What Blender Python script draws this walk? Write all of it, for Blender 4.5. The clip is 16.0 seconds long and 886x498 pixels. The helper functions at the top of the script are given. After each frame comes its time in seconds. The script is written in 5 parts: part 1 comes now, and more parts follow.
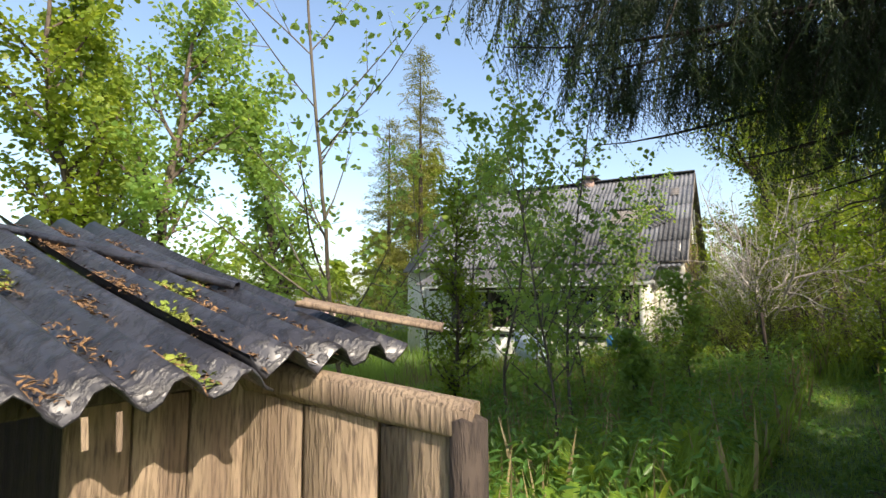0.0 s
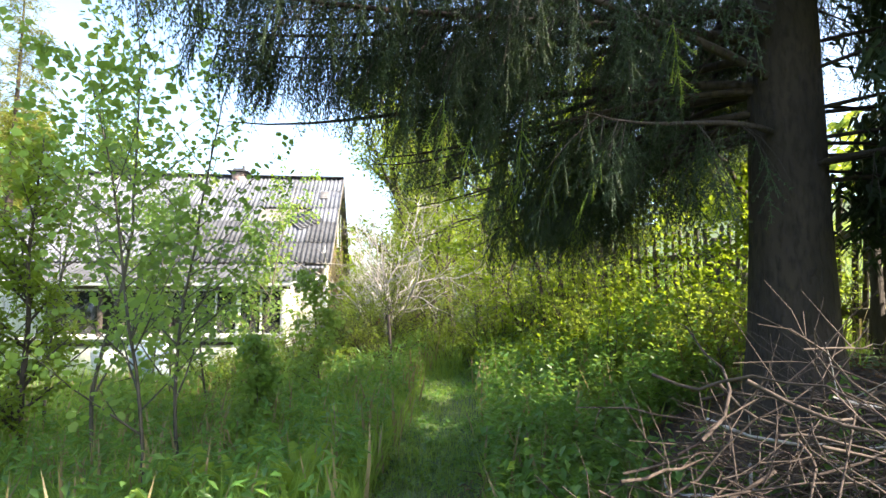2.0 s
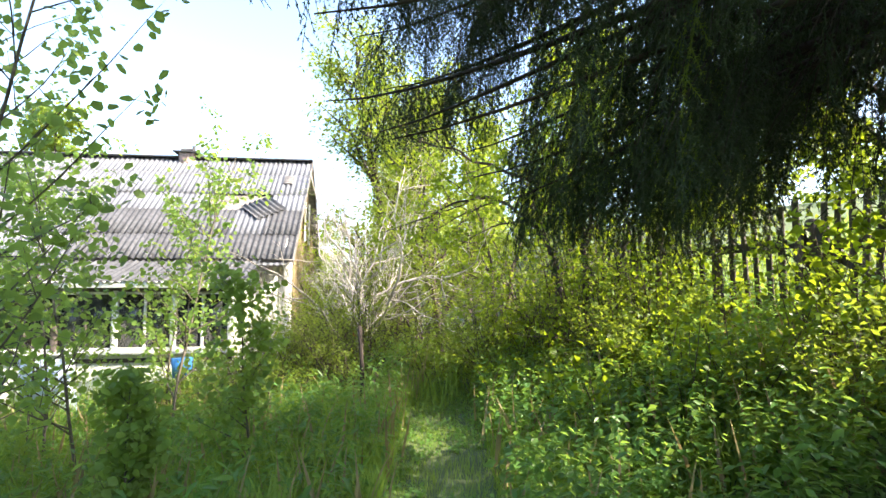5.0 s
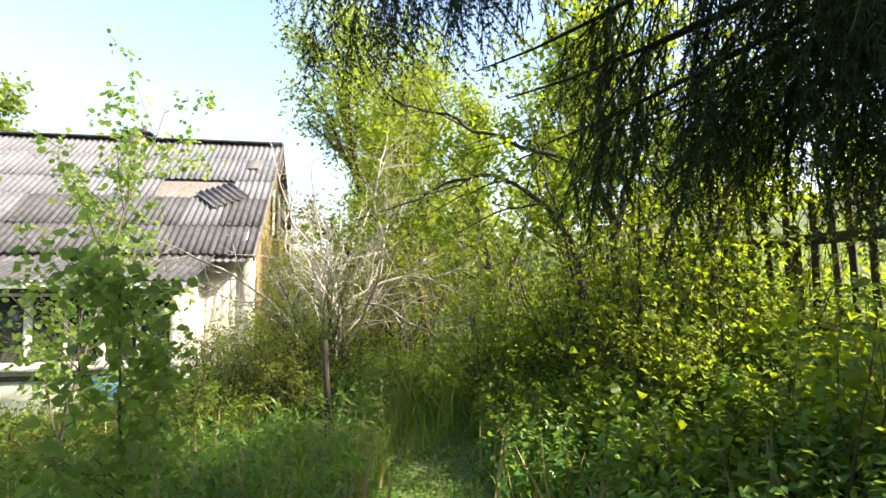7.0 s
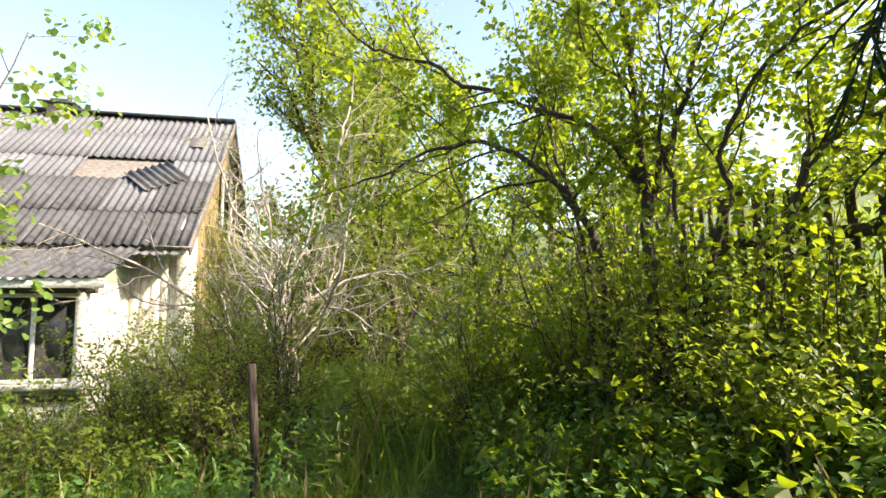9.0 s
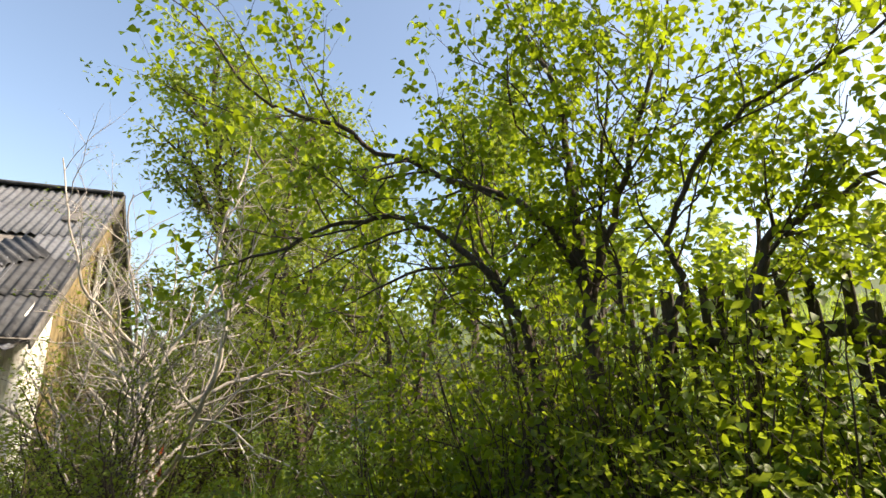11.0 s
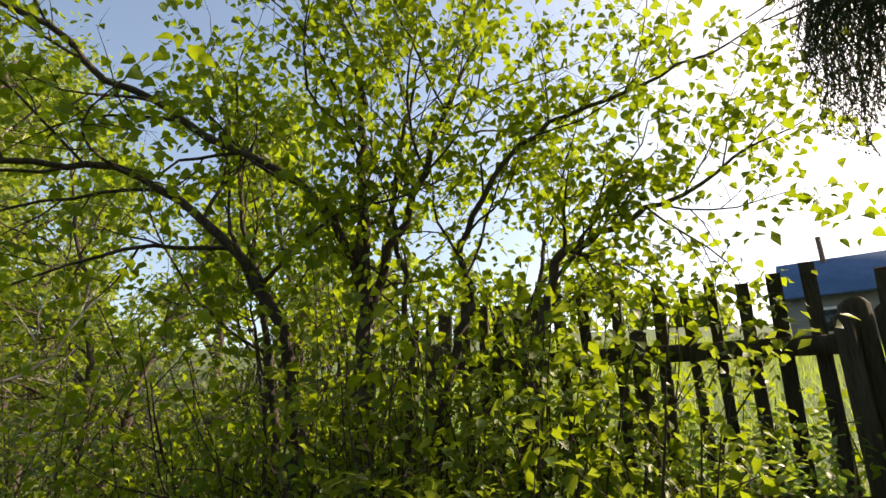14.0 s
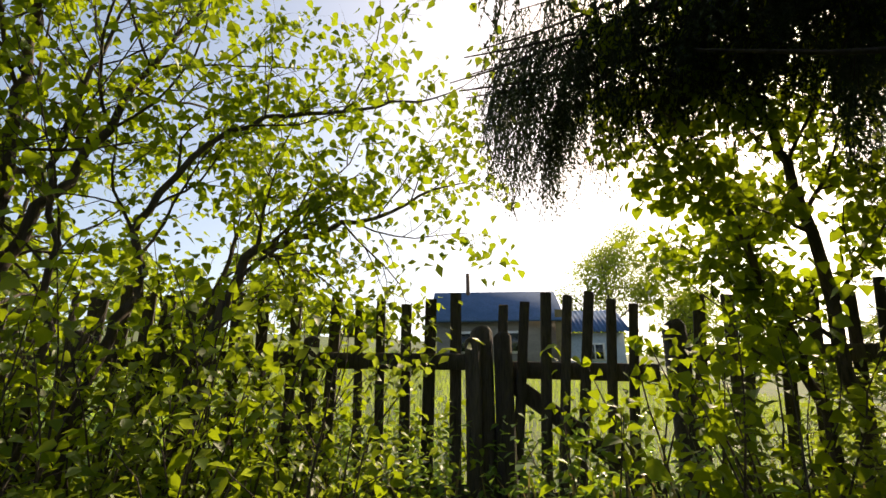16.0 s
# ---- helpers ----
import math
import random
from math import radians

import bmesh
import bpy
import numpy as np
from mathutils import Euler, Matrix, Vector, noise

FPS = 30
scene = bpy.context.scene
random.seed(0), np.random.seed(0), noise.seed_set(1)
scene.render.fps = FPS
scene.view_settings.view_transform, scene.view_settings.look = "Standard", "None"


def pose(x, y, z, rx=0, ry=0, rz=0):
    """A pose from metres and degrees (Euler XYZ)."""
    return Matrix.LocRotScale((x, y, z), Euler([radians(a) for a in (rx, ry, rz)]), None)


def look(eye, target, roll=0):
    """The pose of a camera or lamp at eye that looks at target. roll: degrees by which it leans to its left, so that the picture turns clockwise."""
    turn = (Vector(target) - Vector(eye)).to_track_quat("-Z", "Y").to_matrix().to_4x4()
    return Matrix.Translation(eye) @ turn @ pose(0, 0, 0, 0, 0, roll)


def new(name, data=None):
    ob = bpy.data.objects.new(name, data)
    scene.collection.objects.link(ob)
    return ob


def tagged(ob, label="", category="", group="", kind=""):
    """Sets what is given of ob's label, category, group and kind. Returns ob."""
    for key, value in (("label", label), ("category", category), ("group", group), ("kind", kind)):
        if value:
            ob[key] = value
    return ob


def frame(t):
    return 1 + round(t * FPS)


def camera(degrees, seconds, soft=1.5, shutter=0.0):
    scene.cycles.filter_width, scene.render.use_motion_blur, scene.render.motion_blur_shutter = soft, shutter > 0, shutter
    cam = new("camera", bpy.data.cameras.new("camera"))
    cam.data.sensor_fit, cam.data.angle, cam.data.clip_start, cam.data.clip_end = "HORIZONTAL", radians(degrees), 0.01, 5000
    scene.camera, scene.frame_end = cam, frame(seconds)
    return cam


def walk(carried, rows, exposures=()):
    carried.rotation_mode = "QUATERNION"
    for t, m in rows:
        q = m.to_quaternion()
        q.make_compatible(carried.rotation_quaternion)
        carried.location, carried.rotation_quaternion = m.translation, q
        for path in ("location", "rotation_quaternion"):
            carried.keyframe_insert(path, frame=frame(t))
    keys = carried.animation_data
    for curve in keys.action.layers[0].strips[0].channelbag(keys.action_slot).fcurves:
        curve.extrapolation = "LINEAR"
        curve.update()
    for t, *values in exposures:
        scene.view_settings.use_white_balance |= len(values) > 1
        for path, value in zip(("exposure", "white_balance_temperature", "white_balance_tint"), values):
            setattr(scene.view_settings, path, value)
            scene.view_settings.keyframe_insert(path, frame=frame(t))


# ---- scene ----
cam = camera(78.7, 16.0)
METRES, EYE, TILT, LEAN, TURN = 8.0, 1.5, 5.5, 0.3, 0.0
ROWS = [
    (0.0, 0.0, 0.0, 0.0, 0.0, 0.0, -0.0),
    (0.5, 0.0241, 0.0143, 0.002, -9.93, 0.19, -0.99),
    (1.0, 0.0348, 0.0255, 0.0033, -19.53, 0.48, -1.95),
    (1.5, 0.0424, 0.0466, 0.0021, -29.39, 0.94, -2.94),
    (2.0, 0.0551, 0.0752, -0.0048, -35.41, 1.2, -3.42),
    (2.5, 0.0875, 0.1197, -0.0072, -37.52, 1.16, -3.41),
    (3.0, 0.1043, 0.1631, -0.0127, -38.11, 1.32, -3.55),
    (3.5, 0.1198, 0.2042, -0.0174, -38.29, 1.41, -3.55),
    (4.0, 0.1544, 0.243, -0.0151, -37.79, 1.3, -3.34),
    (4.5, 0.1831, 0.2774, -0.0161, -37.23, 1.31, -3.28),
    (7.0, 0.3233, 0.4795, -0.0274, -39.04, 1.48, -3.42),
    (7.5, 0.3555, 0.5207, -0.0347, -39.35, 1.35, -3.37),
    (8.0, 0.3836, 0.5496, -0.0314, -39.44, 1.42, -3.41),
    (8.5, 0.4093, 0.5897, -0.0353, -40.44, 1.46, -3.56),
    (9.0, 0.4341, 0.6254, -0.0347, -41.85, 1.54, -3.7),
    (9.5, 0.4599, 0.648, -0.0287, -44.64, 2.43, -3.85),
    (10.0, 0.4829, 0.6634, -0.0252, -47.15, 6.19, -4.09),
    (12.5, 0.5541, 0.7437, -0.0319, -52.86, 15.02, -4.16),
    (13.0, 0.5685, 0.7552, -0.0366, -55.78, 15.39, -4.48),
    (13.5, 0.5876, 0.7513, -0.037, -63.8, 16.19, -4.8),
    (14.0, 0.5958, 0.7458, -0.0357, -75.79, 17.36, -5.14),
    (14.5, 0.5941, 0.7448, -0.0371, -89.03, 18.88, -5.38),
    (15.0, 0.5917, 0.7459, -0.0368, -99.16, 19.81, -5.17),
    (15.5, 0.5907, 0.7467, -0.037, -105.57, 20.43, -4.99),
    (16.0, 0.5905, 0.7478, -0.0369, -109.55, 20.68, -4.82),
]
walk(cam, [(t, pose(0, 0, EYE, TILT, LEAN, TURN) @ pose(METRES * x, METRES * y, METRES * z, 90 + pitch, roll, yaw)) for t, x, y, z, yaw, pitch, roll in ROWS],
     [(0.0, 1.0, 6800, 11), (1.5, 2.15, 6550, 12), (4.5, 2.35, 6550, 12), (7.0, 1.9, 7100, 12), (9.0, 1.8, 7300, 12), (10.2, 1.35, 7400, 12), (12.3, 1.05, 7200, 10), (14.5, .8, 7900, 12), (16.0, 0.64, 8000, 12)])

# ---------------------------------------------------------------- world and sun
SUN_YAW, SUN_UP = -143.0, 37.0          # heading of the sun seen from the start, and its height
world = bpy.data.worlds.new("world")
scene.world = world
world.use_nodes = True
wn = world.node_tree
sky = wn.nodes.new("ShaderNodeTexSky")
sky.sky_type, sky.sun_disc = "NISHITA", False
sky.sun_elevation, sky.sun_rotation = radians(SUN_UP), radians(-SUN_YAW)
sky.air_density, sky.dust_density = 1.0, 1.8
wn.links.new(sky.outputs[0], wn.nodes["Background"].inputs[0])
wn.nodes["Background"].inputs[1].default_value = 0.15
sun = new("sun", bpy.data.lights.new("sun", "SUN"))
sun.data.energy, sun.data.angle, sun.data.color = 4.3, radians(0.6), (1.0, 0.89, 0.73)
sdir = Vector((math.sin(radians(-SUN_YAW)) * math.cos(radians(SUN_UP)), math.cos(radians(-SUN_YAW)) * math.cos(radians(SUN_UP)), math.sin(radians(SUN_UP))))
sun.matrix_world = look(sdir * 60, (0, 0, 0))

# ---------------------------------------------------------------- materials
def nodes_of(name):
    m = bpy.data.materials.new(name)
    m.use_nodes = True
    n = m.node_tree
    return m, n, n.nodes["Principled BSDF"]


def mix_colour(n, fac, a, b):
    mx = n.nodes.new("ShaderNodeMix")
    mx.data_type = "RGBA"
    for sock, val in ((mx.inputs[0], fac), (mx.inputs[6], a), (mx.inputs[7], b)):
        if hasattr(val, "links"):
            n.links.new(val, sock)
        else:
            sock.default_value = val if isinstance(val, float) else (*val, 1.0)
    return mx.outputs[2]


def noise_fac(n, scale, low, high, detail=6.0, stretch=(1, 1, 1), coord="Object"):
    co = n.nodes.new("ShaderNodeTexCoord")
    mp = n.nodes.new("ShaderNodeMapping")
    mp.inputs["Scale"].default_value = stretch
    n.links.new(co.outputs[coord], mp.inputs[0])
    t = n.nodes.new("ShaderNodeTexNoise")
    t.inputs["Scale"].default_value, t.inputs["Detail"].default_value = scale, detail
    n.links.new(mp.outputs[0], t.inputs[0])
    r = n.nodes.new("ShaderNodeMapRange")
    r.inputs[1].default_value, r.inputs[2].default_value = low, high
    n.links.new(t.outputs[0], r.inputs[0])
    return r.outputs[0]


def surface(name, a, b, c, big=1.5, fine=30.0, rough=0.85, bump=0.3, stretch=(1, 1, 1), metal=0.0, spread=0.15):
    """Two-scale mottled surface: a and b in large patches, c in fine grain, a little different on each piece."""
    m, n, p = nodes_of(name)
    f1 = noise_fac(n, big, 0.38, 0.66, 5.0, stretch)
    f2 = noise_fac(n, fine, 0.45, 0.75, 8.0, stretch)
    col = mix_colour(n, f2, mix_colour(n, f1, a, b), c)
    info = n.nodes.new("ShaderNodeObjectInfo")
    hsv = n.nodes.new("ShaderNodeHueSaturation")
    vr = n.nodes.new("ShaderNodeMapRange")
    vr.inputs[3].default_value, vr.inputs[4].default_value = 1 - spread, 1 + spread
    n.links.new(info.outputs["Random"], vr.inputs[0])
    n.links.new(vr.outputs[0], hsv.inputs["Value"])
    n.links.new(col, hsv.inputs["Color"])
    n.links.new(hsv.outputs[0], p.inputs["Base Color"])
    p.inputs["Roughness"].default_value, p.inputs["Metallic"].default_value = rough, metal
    bp = n.nodes.new("ShaderNodeBump")
    bp.inputs["Strength"].default_value, bp.inputs["Distance"].default_value = bump, 0.01
    n.links.new(f2, bp.inputs["Height"])
    n.links.new(bp.outputs[0], p.inputs["Normal"])
    return m


def leafy(name, a, b, glow, share=0.45, rough=0.45, spread=0.35):
    """Leaf: glossy green face that lets sunlight through; every leaf a little different."""
    m, n, p = nodes_of(name)
    geo = n.nodes.new("ShaderNodeNewGeometry")
    col = mix_colour(n, geo.outputs["Random Per Island"], a, b)
    patch = noise_fac(n, 0.8, 0.35, 0.65, 3.0)
    hsv = n.nodes.new("ShaderNodeHueSaturation")
    vr = n.nodes.new("ShaderNodeMapRange")
    vr.inputs[3].default_value, vr.inputs[4].default_value = 1 - spread, 1 + spread
    n.links.new(patch, vr.inputs[0])
    n.links.new(vr.outputs[0], hsv.inputs["Value"])
    n.links.new(col, hsv.inputs["Color"])
    n.links.new(hsv.outputs[0], p.inputs["Base Color"])
    p.inputs["Roughness"].default_value = rough
    p.inputs["Specular IOR Level"].default_value = 0.27
    tr = n.nodes.new("ShaderNodeBsdfTranslucent")
    gl = mix_colour(n, geo.outputs["Random Per Island"], glow, tuple(0.75 * v for v in glow))
    n.links.new(gl, tr.inputs[0])
    ms = n.nodes.new("ShaderNodeMixShader")
    ms.inputs[0].default_value = share
    n.links.new(p.outputs[0], ms.inputs[1])
    n.links.new(tr.outputs[0], ms.inputs[2])
    n.links.new(ms.outputs[0], n.nodes["Material Output"].inputs[0])
    return m


M_SOIL = surface("soil", (0.06, 0.11, 0.026), (0.08, 0.10, 0.035), (0.10, 0.12, 0.05), 0.7, 18, 0.95, 0.6)
M_LITTER = surface("needle_litter", (0.065, 0.038, 0.024), (0.042, 0.025, 0.018), (0.10, 0.06, 0.036), 2.0, 45, 0.95, 0.6)
M_BARK = surface("grey_brown_bark", (0.07, 0.05, 0.04), (0.12, 0.095, 0.075), (0.04, 0.03, 0.025), 3, 40, 0.9, 0.9, (1, 1, 0.25))
M_SPRUCE_BARK = surface("spruce_bark", (0.038, 0.028, 0.023), (0.065, 0.047, 0.036), (0.02, 0.015, 0.012), 4, 28, 0.95, 1.0, (1, 1, 0.35))
M_YOUNG_BARK = surface("young_bark", (0.09, 0.075, 0.055), (0.13, 0.115, 0.09), (0.05, 0.04, 0.03), 3, 30, 0.8, 0.4, (1, 1, 0.4))
M_DEAD = surface("bleached_dead_wood", (0.55, 0.50, 0.47), (0.42, 0.38, 0.35), (0.23, 0.19, 0.165), 4, 35, 0.85, 0.4, (1, 1, 0.3))
M_STICK = surface("dead_sticks", (0.060, 0.040, 0.030), (0.10, 0.072, 0.055), (0.03, 0.021, 0.016), 5, 30, 0.9, 0.4)
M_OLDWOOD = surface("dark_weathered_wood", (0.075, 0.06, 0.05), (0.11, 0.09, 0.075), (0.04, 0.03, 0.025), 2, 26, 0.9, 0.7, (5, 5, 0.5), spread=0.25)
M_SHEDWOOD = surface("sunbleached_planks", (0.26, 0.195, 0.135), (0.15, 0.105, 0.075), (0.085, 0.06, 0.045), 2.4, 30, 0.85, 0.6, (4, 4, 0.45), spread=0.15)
M_DARKBEAM = surface("tarred_post", (0.035, 0.026, 0.022), (0.06, 0.044, 0.035), (0.018, 0.013, 0.012), 4, 30, 0.9, 0.6, (3, 3, 0.5))
M_SLATE = surface("asbestos_cement_sheet", (0.125, 0.132, 0.15), (0.17, 0.178, 0.20), (0.075, 0.078, 0.088), 1.2, 16, 0.85, 0.4, spread=0.12)
M_SLATE_DARK = surface("lichen_dark_sheet", (0.055, 0.057, 0.063), (0.10, 0.103, 0.112), (0.028, 0.028, 0.032), 2.2, 12, 0.85, 0.5, spread=0.15)
M_SHEDROOF = surface("weathered_wavy_sheet", (0.022, 0.022, 0.028), (0.045, 0.046, 0.058), (0.012, 0.011, 0.011), 5, 30, 0.36, 0.5, spread=0.1)
M_MOSS = surface("moss", (0.14, 0.20, 0.03), (0.22, 0.24, 0.04), (0.08, 0.10, 0.02), 8, 60, 0.95, 0.9)
M_LEAFLITTER = surface("brown_leaf_litter", (0.26, 0.15, 0.07), (0.17, 0.10, 0.05), (0.10, 0.06, 0.035), 9, 70, 0.95, 0.9)
M_WHITEWALL = surface("peeling_white_boards", (0.80, 0.79, 0.74), (0.72, 0.70, 0.62), (0.50, 0.46, 0.38), 1.4, 14, 0.8, 0.4, (3, 3, 0.6), spread=0.06)
M_OCHRE = surface("ochre_gable_boards", (0.24, 0.18, 0.085), (0.18, 0.135, 0.065), (0.11, 0.085, 0.05), 1.2, 16, 0.85, 0.4, (4, 4, 0.5))
M_GREENPAINT = surface("faded_green_boards", (0.26, 0.36, 0.24), (0.34, 0.42, 0.30), (0.20, 0.26, 0.18), 1.5, 18, 0.8, 0.3)
M_CREAM = surface("pale_cream_panel", (0.66, 0.66, 0.52), (0.56, 0.58, 0.46), (0.42, 0.42, 0.34), 1.6, 16, 0.8, 0.3)
M_TRIM = surface("flaking_white_trim", (0.78, 0.78, 0.76), (0.66, 0.65, 0.62), (0.45, 0.42, 0.38), 2.5, 26, 0.7, 0.3)
# boards coloured dark to stand for the shade inside the veranda
M_ROOMSHADE = surface("shade_coloured_boards", (0.10, 0.085, 0.07), (0.07, 0.06, 0.05), (0.04, 0.035, 0.03), 1, 12, 0.95, 0.2)
M_BATTEN = surface("bare_roof_boards", (0.17, 0.16, 0.155), (0.13, 0.12, 0.115), (0.07, 0.06, 0.055), 2, 20, 0.9, 0.4)
M_BRICK = surface("chimney_brick", (0.30, 0.20, 0.17), (0.22, 0.15, 0.13), (0.34, 0.28, 0.25), 6, 25, 0.9, 0.5)
M_RUST = surface("rusty_iron", (0.13, 0.075, 0.05), (0.08, 0.055, 0.045), (0.20, 0.10, 0.05), 8, 40, 0.8, 0.5)
M_RED = surface("faded_red_plastic", (0.55, 0.07, 0.035), (0.45, 0.06, 0.03), (0.35, 0.06, 0.04), 5, 20, 0.5, 0.1)
M_BLUESHEET = surface("pale_blue_sheet", (0.45, 0.55, 0.68), (0.60, 0.68, 0.78), (0.35, 0.42, 0.52), 2, 14, 0.35, 0.2)
M_BLUEROOF = surface("blue_grey_roof", (0.045, 0.11, 0.23), (0.065, 0.135, 0.27), (0.04, 0.08, 0.16), 1.5, 14, 0.95, 0.3)
M_LOG = surface("old_log_wall", (0.22, 0.20, 0.17), (0.28, 0.26, 0.22), (0.15, 0.13, 0.11), 1.2, 14, 0.9, 0.4, (0.5, 0.5, 6))
M_BLUEWALL = surface("pale_blue_boards", (0.42, 0.50, 0.56), (0.36, 0.44, 0.50), (0.28, 0.34, 0.40), 1.2, 14, 0.8, 0.3)
M_REDBOARD = surface("faded_red_boards", (0.42, 0.10, 0.06), (0.34, 0.085, 0.05), (0.24, 0.08, 0.06), 1.5, 18, 0.8, 0.3)
M_PINKROOF = surface("faded_pink_sheet", (0.50, 0.33, 0.30), (0.58, 0.42, 0.38), (0.36, 0.24, 0.22), 1.5, 14, 0.8, 0.3)
M_BLUE = surface("blue_plastic", (0.04, 0.20, 0.50), (0.05, 0.25, 0.55), (0.04, 0.16, 0.40), 4, 20, 0.4, 0.1)

M_GLASS, gn, gp = nodes_of("dusty_glass")
gp.inputs["Base Color"].default_value = (0.10, 0.11, 0.11, 1)
gp.inputs["Roughness"].default_value = 0.12
gp.inputs["Transmission Weight"].default_value = 0.6

L_LILAC = leafy("lilac_leaf", (0.065, 0.13, 0.013), (0.11, 0.175, 0.018), (0.45, 0.58, 0.025), 0.47, 0.45)
L_ASPEN = leafy("aspen_leaf", (0.095, 0.18, 0.045), (0.15, 0.24, 0.055), (0.52, 0.68, 0.12), 0.48)
L_BIRCH = leafy("far_tree_leaf", (0.10, 0.16, 0.022), (0.17, 0.22, 0.032), (0.48, 0.58, 0.06), 0.45)
L_SHRUB = leafy("shrub_leaf", (0.075, 0.125, 0.02), (0.13, 0.18, 0.028), (0.46, 0.58, 0.05), 0.45)
L_NETTLE = leafy("weed_leaf", (0.055, 0.14, 0.035), (0.10, 0.19, 0.045), (0.38, 0.58, 0.08), 0.42, 0.35)
L_FERN = leafy("fern_frond", (0.12, 0.22, 0.03), (0.19, 0.28, 0.04), (0.55, 0.68, 0.08), 0.5, 0.45)
L_GRASS = leafy("grass_blade", (0.10, 0.19, 0.036), (0.16, 0.25, 0.045), (0.52, 0.66, 0.11), 0.5)
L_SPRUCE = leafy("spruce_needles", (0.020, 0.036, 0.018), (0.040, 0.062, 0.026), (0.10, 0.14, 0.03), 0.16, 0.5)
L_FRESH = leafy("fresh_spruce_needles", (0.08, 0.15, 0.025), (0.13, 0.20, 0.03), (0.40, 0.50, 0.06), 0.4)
# lit copy of the spruce needles, with yellow sunlight put into the colour
L_SUNSPRUCE = leafy("sunlit_spruce_needles", (0.11, 0.12, 0.025), (0.17, 0.17, 0.03), (0.30, 0.30, 0.05), 0.3)
L_DRY = leafy("dry_grass", (0.25, 0.20, 0.10), (0.32, 0.26, 0.14), (0.4, 0.3, 0.12), 0.3)

# ---------------------------------------------------------------- mesh helpers
UP = np.array((0.0, 0.0, 1.0))


class Geo:
    """Collects vertices and faces and turns them into one mesh."""

    def __init__(self):
        self.v, self.f, self.count = [], [], 0

    def add(self, verts, faces):
        verts, faces = np.asarray(verts, float).reshape(-1, 3), np.asarray(faces, np.int64)
        self.v.append(verts)
        self.f.append(faces + self.count)
        self.count += len(verts)
        return self

    def mesh(self, name, material, smooth=False):
        me = bpy.data.meshes.new(name)
        v = np.concatenate(self.v) if self.v else np.zeros((0, 3))
        me.vertices.add(len(v))
        me.vertices.foreach_set("co", v.ravel())
        sizes = np.concatenate([np.full(len(f), f.shape[1]) for f in self.f])
        loops = np.concatenate([f.ravel() for f in self.f])
        me.loops.add(len(loops))
        me.loops.foreach_set("vertex_index", loops.astype(np.int32))
        me.polygons.add(len(sizes))
        starts = np.concatenate(([0], np.cumsum(sizes)[:-1]))
        me.polygons.foreach_set("loop_start", starts.astype(np.int32))
        me.polygons.foreach_set("loop_total", sizes.astype(np.int32))
        if smooth:
            me.polygons.foreach_set("use_smooth", np.ones(len(sizes), bool))
        me.update(calc_edges=True)
        me.materials.append(material)
        return me


def part(name, geo, material, parent=None, label="", smooth=False):
    ob = new(name, geo.mesh(name, material, smooth) if isinstance(geo, Geo) else geo)
    if parent is not None:
        ob.parent = parent
    return tagged(ob, label)


def thing(name, label, category, m=None, group="", kind=""):
    ob = new(name)
    if m is not None:
        ob.matrix_basis = m
    return tagged(ob, label, category, group, kind)


BOX = np.array([(x, y, z) for z in (-.5, .5) for y in (-.5, .5) for x in (-.5, .5)])
BOXF = np.array([(0, 2, 3, 1), (4, 5, 7, 6), (0, 1, 5, 4), (2, 6, 7, 3), (0, 4, 6, 2), (1, 3, 7, 5)])


def box(geo, x0, x1, y0, y1, z0, z1, jitter=0.0, rng=None):
    v = (BOX + 0.5) * (x1 - x0, y1 - y0, z1 - z0) + (x0, y0, z0)
    if jitter:
        v = v + rng.uniform(-jitter, jitter, v.shape)
    return geo.add(v, BOXF)


def beam(geo, a, b, width, thick, side=None, jitter=0.0, rng=None, bevel=0.15):
    """A board from a to b with chamfered long edges; width lies along side."""
    a, b = np.array(a, float), np.array(b, float)
    f = (b - a) / np.linalg.norm(b - a)
    s = np.array(side if side is not None else (np.cross(f, UP) if abs(f[2]) < 0.95 else (1, 0, 0)), float)
    s = s - f * (s @ f)
    s /= np.linalg.norm(s)
    n = np.cross(s, f)
    w, t, c = width / 2, thick / 2, bevel * min(width, thick)
    ring = [(-w + c, -t), (w - c, -t), (w, -t + c), (w, t - c), (w - c, t), (-w + c, t), (-w, t - c), (-w, -t + c)]
    v = np.array([p + s * x + n * y for p in (a, b) for x, y in ring])
    if jitter:
        v += rng.uniform(-jitter, jitter, v.shape)
    k = np.arange(8)
    geo.add(v, np.stack([k, (k + 1) % 8, (k + 1) % 8 + 8, k + 8], 1))
    geo.add(v[:8], [k[::-1]])
    geo.add(v[8:], [k])
    return geo


